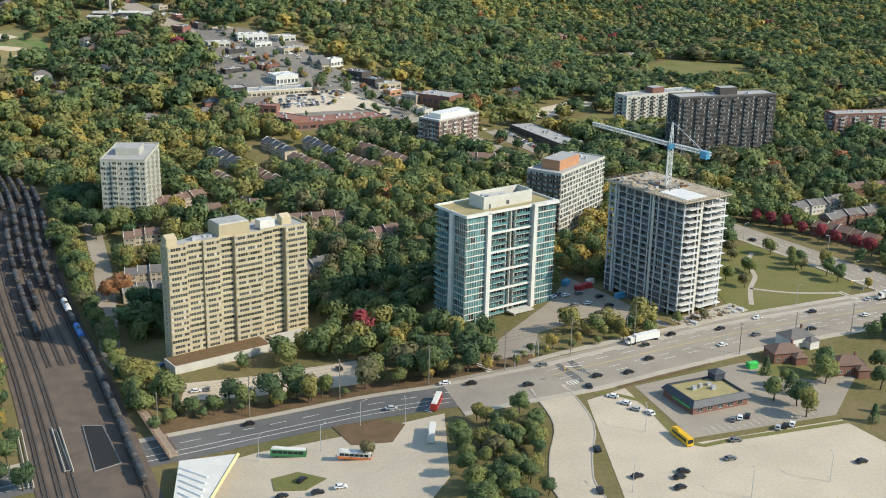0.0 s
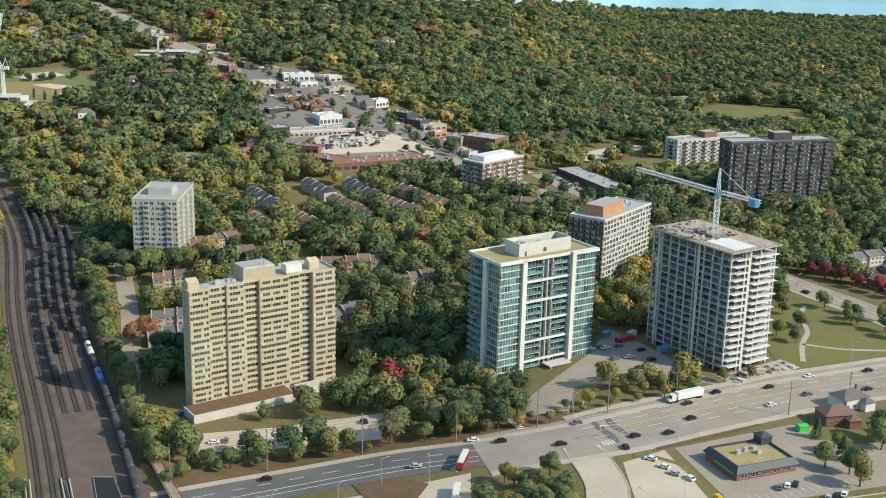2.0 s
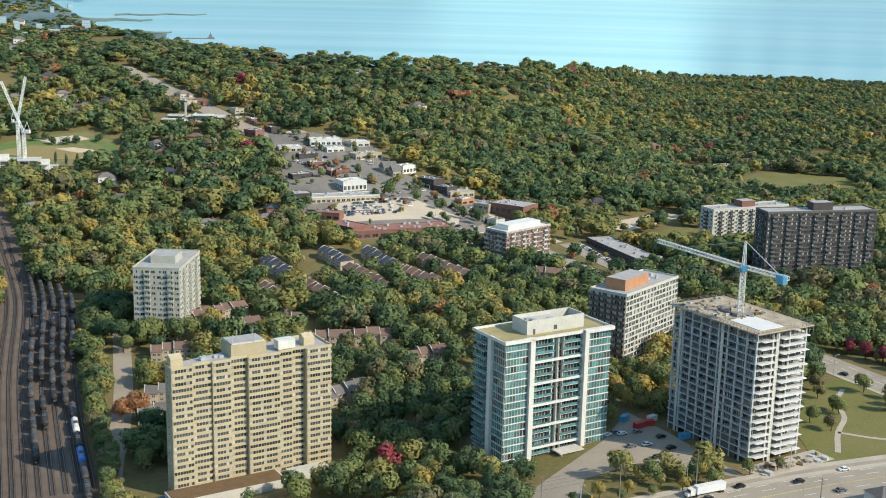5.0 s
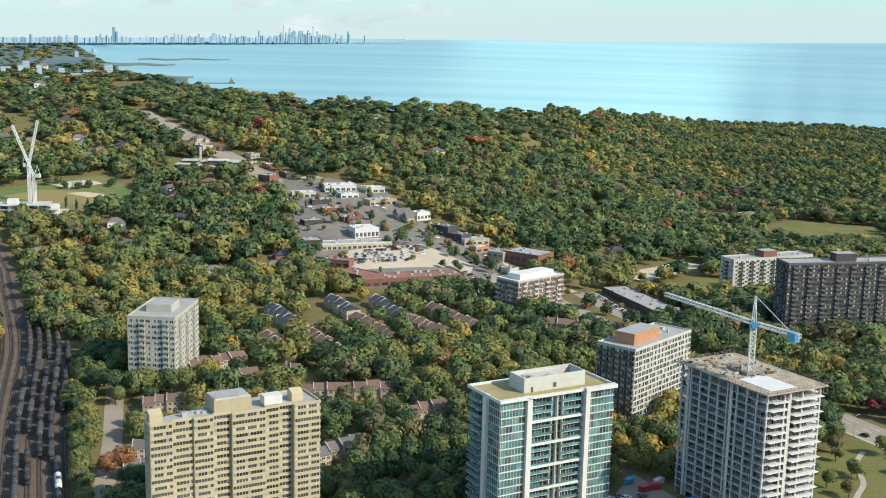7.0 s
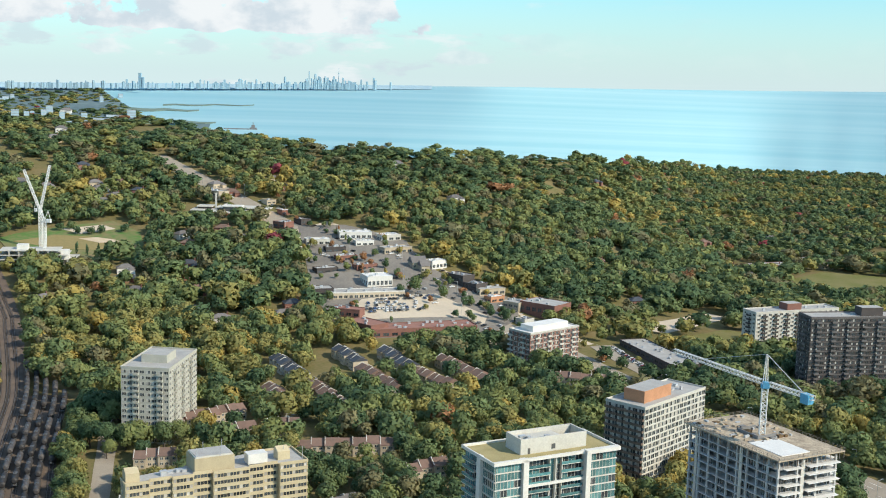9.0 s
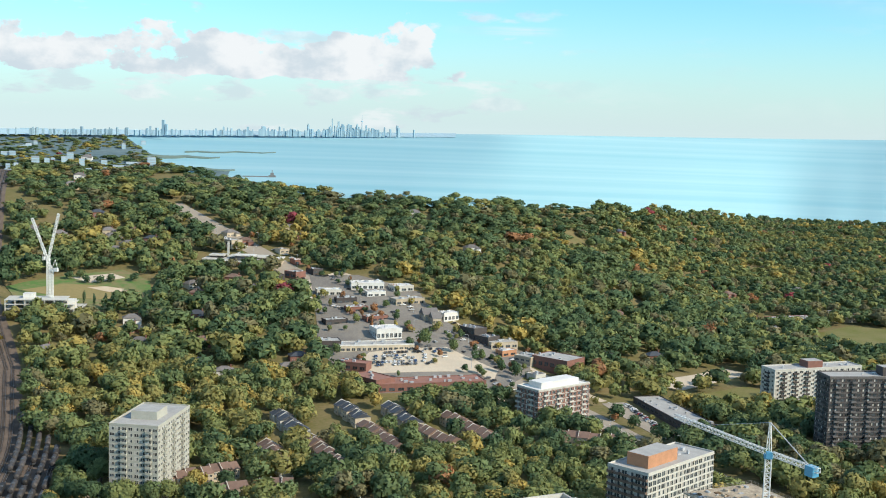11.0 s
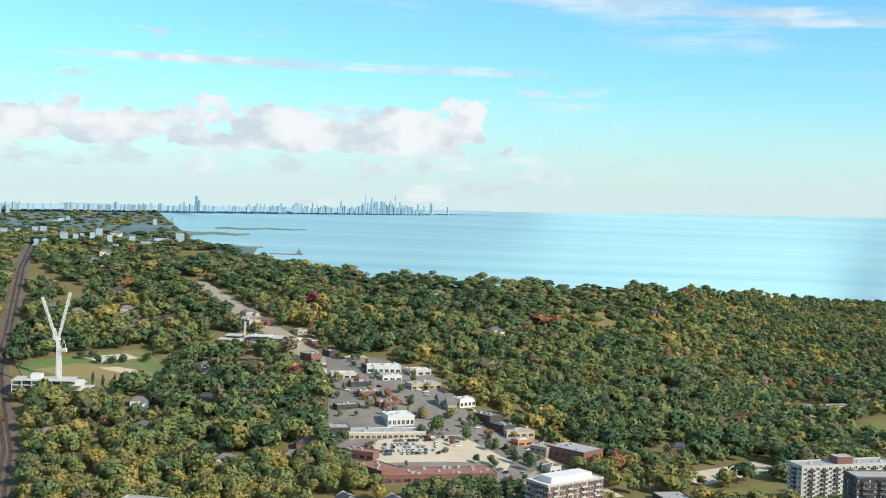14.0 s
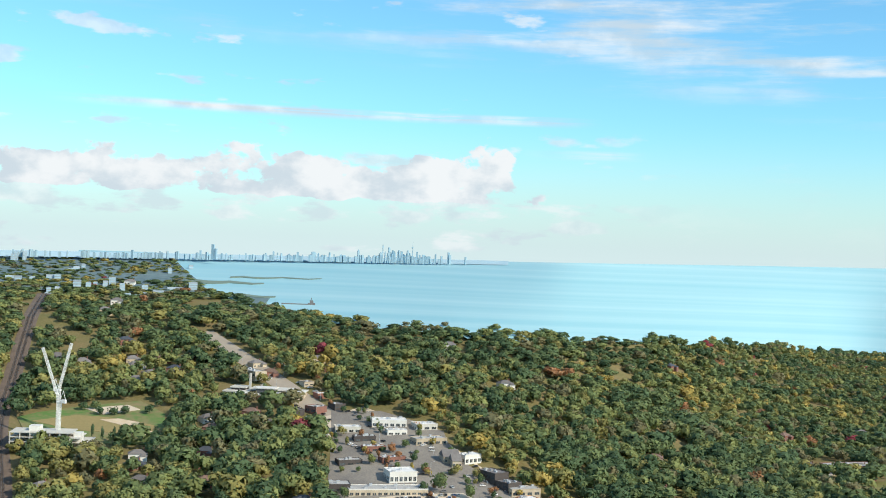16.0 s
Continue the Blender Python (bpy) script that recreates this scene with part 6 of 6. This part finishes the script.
part("ship", Kit().box(-4, 4, 3, 6, -1, 2).box(-2, 2, 3.5, 5.5, 2, 5).tube((0, 4.5, 5), (0, 4.5, 8), 0.4), CONCD, root)

# ---- plain behind the far town, distance haze painted into its colour ----
rows = []
for i in range(60):
    ph = 17 + 43 * i / 59
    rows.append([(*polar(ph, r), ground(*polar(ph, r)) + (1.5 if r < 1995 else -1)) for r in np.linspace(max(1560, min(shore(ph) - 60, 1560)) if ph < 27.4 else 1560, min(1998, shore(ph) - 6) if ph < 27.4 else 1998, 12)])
plain = sheet("backdrop", rows, mat("far_plain_haze", (0.14, 0.20, 0.205), 0.95, other=(0.08, 0.13, 0.145), scale=0.012, fine=9))
tagged(plain, "wooded plain beyond the far town painted hazy blue-green", "backdrop", kind="structure")


# ---- trees ----
def crown_points(r, n, rx, rz, lobes):
    """Centres and outward ways of leaf clumps over a lumpy crown."""
    c = np.array([(r.uniform(-0.5, 0.5) * rx, r.uniform(-0.5, 0.5) * rx, r.uniform(-0.42, 0.5) * rz) for _ in range(lobes)])
    s = np.array([r.uniform(0.45, 0.68) for _ in range(lobes)])
    g = np.random.RandomState(r.randrange(1 << 30))
    k = g.randint(0, lobes, n)
    d = g.normal(size=(n, 3))
    d[:, 2] = d[:, 2] * 0.9 + 0.25
    d /= np.linalg.norm(d, axis=1)[:, None]
    rad = (s[k] * g.uniform(0.78, 1.05, n))[:, None] * np.array([rx, rx, rz])
    return c[k] + d * rad, d, g


def crown_arrays(seed, n, size, rx=1.0, rz=1.0, lobes=6):
    """Leaf clumps as triangles over a crown: corners (n, 3, 3) and soft normals."""
    p, d, g = crown_points(random.Random(seed), n, rx, rz, lobes)
    out = d.copy()
    d = d + g.normal(size=d.shape) * 0.34
    d /= np.linalg.norm(d, axis=1)[:, None]
    a = np.cross(d, g.normal(size=d.shape))
    a /= np.linalg.norm(a, axis=1)[:, None]
    b = np.cross(d, a)
    sz = size * g.uniform(0.6, 1.3, n)[:, None]
    q = np.stack([p - a * sz - b * sz * 0.8, p + a * sz - b * sz * 0.6, p + b * sz * 1.1], 1)
    up = p / np.array([rx, rx, rz])
    n = out * 0.6 + up / np.linalg.norm(up, axis=1)[:, None] * 0.5 + d * 0.35
    return q, n / np.linalg.norm(n, axis=1)[:, None]


def leaf_mesh(name, leaves, mats, index=None, normals=None):
    """Loose leaf clumps; they shade by the round of their crown where normals are given."""
    leaves = np.asarray(leaves, np.float32)
    n, c = leaves.shape[:2]
    me = bpy.data.meshes.new(name)
    me.vertices.add(c * n)
    me.vertices.foreach_set("co", leaves.ravel())
    me.loops.add(c * n)
    me.loops.foreach_set("vertex_index", np.arange(c * n, dtype=np.int32))
    me.polygons.add(n)
    me.polygons.foreach_set("loop_start", np.arange(0, c * n, c, dtype=np.int32))
    for ma in mats:
        me.materials.append(ma)
    if index is not None:
        me.polygons.foreach_set("material_index", np.asarray(index, np.int32))
    me.update()
    me.validate()
    if normals is not None:
        me.attributes.new("custom_normal", "FLOAT_VECTOR", "POINT").data.foreach_set("vector", np.repeat(np.asarray(normals, np.float32), c, 0).ravel())
    return me


def trunk_mesh(h):
    k = Kit().tube((0, 0, -0.5), (0.1, 0, h * 0.45), 0.035 * h, 0.022 * h, 7, caps=False)
    for i in range(4):
        a = i * 1.7
        k.tube((0.1, 0, h * (0.32 + 0.04 * i)), (math.cos(a) * h * 0.2, math.sin(a) * h * 0.2, h * 0.68), 0.015 * h, 0.005 * h, 5, caps=False)
    return k.mesh("trunk", BARK)


TRUNK = trunk_mesh(1.0)
CROWNS = {}
for li in range(8):
    for v in range(2):
        q, nn = crown_arrays(100 + li * 7 + v, 1500, 0.038, 0.38, 0.38, 10)
        CROWNS[li, v] = leaf_mesh("crown", q + np.array([0, 0, 0.62]), [LEAVES[li]], None, nn)
CONIFER = []
g0 = np.random.RandomState(4)
for v in range(2):
    n = 320
    z = g0.uniform(0.06, 1.0, n) ** 0.8
    a = g0.uniform(0, 6.283, n)
    rr = (1 - z) * 0.24 * g0.uniform(0.75, 1.1, n) + 0.01
    p = np.stack([np.cos(a) * rr, np.sin(a) * rr, z], 1)
    o = np.stack([np.cos(a), np.sin(a), np.full(n, -0.35)], 1) * 0.06
    t = np.stack([-np.sin(a), np.cos(a), np.zeros(n)], 1) * 0.045
    CONIFER.append(leaf_mesh("crown", np.stack([p - t, p + t, p + o + t * 0.6, p + o - t * 0.6], 1), [LEAVES[2]]))

for x, y in ((178, 650), (186, 643), (193, 634), (200, 626), (207, 618), (214, 610), (222, 600), (216, 660), (228, 668), (240, 676), (226, 645), (238, 655)):
    CLEAR.append((x, y, 8))
CELL = {}
for x, y, r in CLEAR:
    CELL.setdefault((int(x // 20), int(y // 20)), []).append((x, y, r))


def is_clear(x, y, pad=0.0):
    i, j = int(x // 20), int(y // 20)
    for a in (i - 1, i, i + 1):
        for b in (j - 1, j, j + 1):
            for cx, cy, r in CELL.get((a, b), ()):
                if (x - cx) ** 2 + (y - cy) ** 2 < (r + pad) ** 2:
                    return False
    return True


WORDS = ("mid-green leafy", "light green leafy", "dark green leafy", "olive green leafy", "yellow autumn", "orange autumn", "deep red autumn", "thin brownish autumn")


def tree(x, y, h, li, v=0, conifer=False):
    root = put("tree", None, None, place(x, y, (x * 37 + y * 11) % 360) @ Matrix.Diagonal((h * 1.08, h * 1.08, h, 1)))
    tagged(root, "dark green conifer with a pointed crown" if conifer else f"{WORDS[li]} broadleaf tree with a rounded crown", "tree", "trees")
    put("trunk", TRUNK, root)
    put("crown", CONIFER[v] if conifer else CROWNS[li, v], root)


def kind_of(x, y, r):
    """Which leaf colour grows here: drifts of yellow and olive among the greens."""
    n = noise.noise(Vector((x * 0.008, y * 0.008, 0)))
    m2 = noise.noise(Vector((x * 0.02, y * 0.02, 5)))
    u = r.random()
    if x < -110 and 560 < y < 930 and u > 0.45:
        return r.choice((3, 4, 1, 3, 1, 3, 0, 0))
    if 40 < x < 110 and 520 < y < 640 and u > 0.3:
        return r.choice((4, 3, 4, 3))
    if u < 0.003:
        return 6
    if u < 0.007 + (0.014 if m2 > 0.25 else 0):
        return 5
    if n > 0.16:
        return r.choice((3, 4, 3, 1, 0, 0, 1, 1))
    if n < -0.12:
        return r.choice((2, 0, 2, 0, 2, 1, 7))
    return r.choice((0, 0, 1, 2, 3, 0, 1, 7, 0, 2))


rt = random.Random(21)
NEAR_LIMIT = 560
# planted by hand: the knoll at the junction, the slope between the towers, street trees
for i in range(95):
    x, y = rt.uniform(3, 39), rt.uniform(300, 410)
    if inside(x, y, [(5.0, 406.8), (7.0, 352.1), (14.2, 304.8), (36.2, 301.5), (36.2, 346.7), (39.1, 386.5), (30.2, 411.0)]) and is_clear(x, y, 1):
        tree(x, y, rt.uniform(6, 10), rt.choice((0, 1, 2, 0, 3, 7, 1)), i % 2)
for x, y, h, li in ((180, 660, 9, 6), (187, 653, 10, 6), (194, 645, 10, 6), (201, 636, 9, 6), (208, 628, 10, 6), (215, 620, 9, 6), (221, 610, 10, 6), (228, 603, 10, 6), (232, 595, 9, 6),
                    (-200, 622, 14, 2), (-192, 619, 15, 2), (-183, 622, 14, 0), (-175, 624, 15, 1), (-166, 627, 14, 0), (-158, 632, 13, 1), (-206, 629, 13, 0), (-152, 640, 12, 3), (-187, 612, 10, 1), (-170, 614, 10, 2),
                    (-143.3, 525.6, 15, 2), (-204, 660, 16, 2), (-208, 648, 19, 2), (-199.7, 642.1, 17, 0), (-156.3, 546.0, 13, 5), (-162.9, 542.5, 12, 5), (-25.3, 377.8, 7, 7)):
    tree(x, y, h, li, int(h) % 2)
for i in range(20):
    p, a = along(MAIN, 300 + i * 9, 23)
    if is_clear(p.x, p.y, -1):
        tree(p.x, p.y, rt.uniform(5, 8), rt.choice((3, 4, 7, 5, 1)), i % 2)
for i in range(16):
    x, y = rt.uniform(126, 190), rt.uniform(395, 450)
    tree(x, y, rt.uniform(7, 12), rt.choice((2, 0, 3, 1)), i % 2, i % 4 == 0)
for i in range(14):
    x, y = rt.uniform(140, 198), rt.uniform(530, 600)
    tree(x, y, rt.uniform(6, 10), rt.choice((1, 3, 0, 7)), i % 2)
for i in range(46):
    p, a = along(TRACK, START - 30 + i * 5.2, -32.5 - (i % 3) * 1.6)
    tree(p.x, p.y, rt.uniform(6.5, 10.5), rt.choice((0, 1, 2, 3, 0, 1, 7)), i % 2)
for i in range(34):
    p, a = along(TRACK, START - 105 + i * 7, 13.5 + (i * 7) % 17)
    tree(p.x, p.y, rt.uniform(7, 12), rt.choice((0, 1, 2, 2, 0)), i % 2)
for i in range(40):
    p, a = along(MAIN, 95 + i * 6.5, 15 + (i * 5) % 11)
    if is_clear(p.x, p.y, -3):
        tree(p.x, p.y, rt.uniform(3.5, 7.5), rt.choice((7, 3, 0, 4, 7, 1)), i % 2)
far_q, far_n, far_i, near_count = [], [], [], 0
BASE = {k: [crown_arrays(500 + 9 * k + v, n, s, 0.62, 0.62, lobes) for v in range(6)] for k, (n, s, lobes) in enumerate(((640, 0.082, 10), (400, 0.103, 9), (190, 0.148, 8), (84, 0.23, 6)))}


def wood(x, y, h, w, li, lod, v):
    q, nn = BASE[lod][v]
    a = rt.uniform(0, 6.283)
    c, s = math.cos(a), math.sin(a)
    turn = np.array([[c, s, 0], [-s, c, 0], [0, 0, 1.0]])
    far_n.append((nn @ turn).astype(np.float32))
    q = q @ turn * np.array([w, w, h * 0.66]) + np.array([x, y, ground(x, y) + h * 0.55])
    far_q.append(q.astype(np.float32))
    far_i.append(np.full(len(q), li))


for i in range(120):
    p, a = along(LAKESHORE, 640 + i * 5.2, rt.choice((12.5, -12.5, 20, -20, 30, 33, -33)) + rt.uniform(-2, 2))
    wood(p.x, p.y, rt.uniform(4, 7.5), rt.uniform(2.6, 4.6), rt.choice((0, 1, 3, 2, 4, 0, 5)), 1, i % 6)
for i, (x, y, h, w) in enumerate(((-102, 951, 15, 9), (-112, 946, 8, 5), (-80, 950, 12, 7), (-63, 941, 9, 5), (-42, 925, 12, 5), (-30, 916, 12, 5.5), (-157, 914, 9, 5), (-122, 841, 13, 6.5), (-100, 989, 9, 6), (-155, 1011, 8, 6),
                                (-162, 983, 9, 6), (-202, 1034, 8, 6), (-148, 1024, 7, 5), (-134, 1000, 7, 5), (-122, 985, 7, 5), (-66, 962, 6, 4), (-52, 948, 6, 4), (-34, 938, 7, 5), (-88, 976, 6, 4), (-176, 1050, 6, 4))):
    wood(x, y, h, w, (0, 2, 0, 2, 2, 2, 0, 2, 3, 5, 1, 3)[i % 12], 0, i % 6)
for i in range(150):
    x, y = rt.uniform(-230, -25), rt.uniform(880, 1098)
    if inside(x, y, ZONE) and not inside(x, y, [(-126, 880), (-40, 900), (-42, 932), (-87, 962), (-140, 925)]) and all((x - c[0]) ** 2 + (y - c[1]) ** 2 > (c[2] + 2.5) ** 2 for c in CLEAR if c[2] == 4):
        wood(x, y, rt.uniform(3, 6.5), rt.uniform(2.2, 4.2), rt.choice((0, 1, 2, 3, 0, 2, 5)), 1, i % 6)
for x, y in ((-370, 956), (-360.5, 953.5), (-352.5, 956.5), (-345.5, 959.5), (-341, 966.5), (-331, 966), (-326, 970.5)):
    wood(x, y, 13, 2.0, 2, 1, int(-x) % 6)
for i, (x, y) in enumerate(((-411, 1010), (-394.5, 1006), (-384.5, 1009), (-378, 1016), (-361, 1025), (-404, 1016), (-330, 1000), (-325, 985), (-322, 992))):
    wood(x, y, 8, 6, (2, 2, 2, 2, 2, 0, 5, 4, 7)[i], 1, i % 6)
r = 330.0
while r < 3080:
    gap = 7.8 if r < 640 else 9.2 if r < 900 else 10.8 if r < 1300 else 12.5 if r < 1700 else 15
    lo, hi = -25, (40 if r < 1500 else 40)
    n = int(radians(hi - lo) * r / gap)
    for i in range(n):
        ph = lo + (hi - lo) * (i + rt.uniform(-0.45, 0.45)) / n
        rr = r + rt.uniform(-0.5, 0.5) * gap
        x, y = polar(ph, rr)
        end = far_line(ph)[1]
        if rr > end - 70 or (ph < 27.4 and rr > shore(ph) - 8):
            continue
        u = noise.noise(Vector((x * 0.013, y * 0.013, 9)))
        if rr < 430 or (x > 30 and y < 480):
            continue
        if not is_clear(x, y, 1.0) or rt.random() < (0.07 if rr < 900 else 0.05) or u > 0.5:
            continue
        li = kind_of(x, y, rt)
        h = rt.uniform(8, 15.5) * rt.uniform(0.8, 1.2) + 7 * max(0, noise.noise(Vector((x * 0.006, y * 0.006, 3))))
        near = rr < 640
        h = rt.uniform(7.5, 14.5) if near else h * max(0.3, min(1, 1 - (rr - 1150) / 750)) if ph > 1 else h * (0.8 if rr > 1400 else 1)
        if near and near_count < 110:
            near_count += 1
            tree(x, y, h, li, i % 2, rt.random() < 0.05)
        else:
            k = 0 if near else 1 if rr < 900 else 2 if rr < 1500 else 3
            f = 0.95 if near else 1.08 if rr < 900 else 1.15 if rr < 1300 else 1.4
            f *= max(0.3, min(1, 1 - (rr - 1150) / 750)) ** -0.65 if ph > 1 and not near else 1
            wood(x, y, h, h * rt.uniform(0.56, 0.84) * f, li, k, rt.randrange(6))
    r += gap
tagged(put("woodland", leaf_mesh("woodland", np.concatenate(far_q), LEAVES, np.concatenate(far_i), np.concatenate(far_n))), "dense suburban woods turning from green to yellow, orange and red", "woodland", kind="stuff")
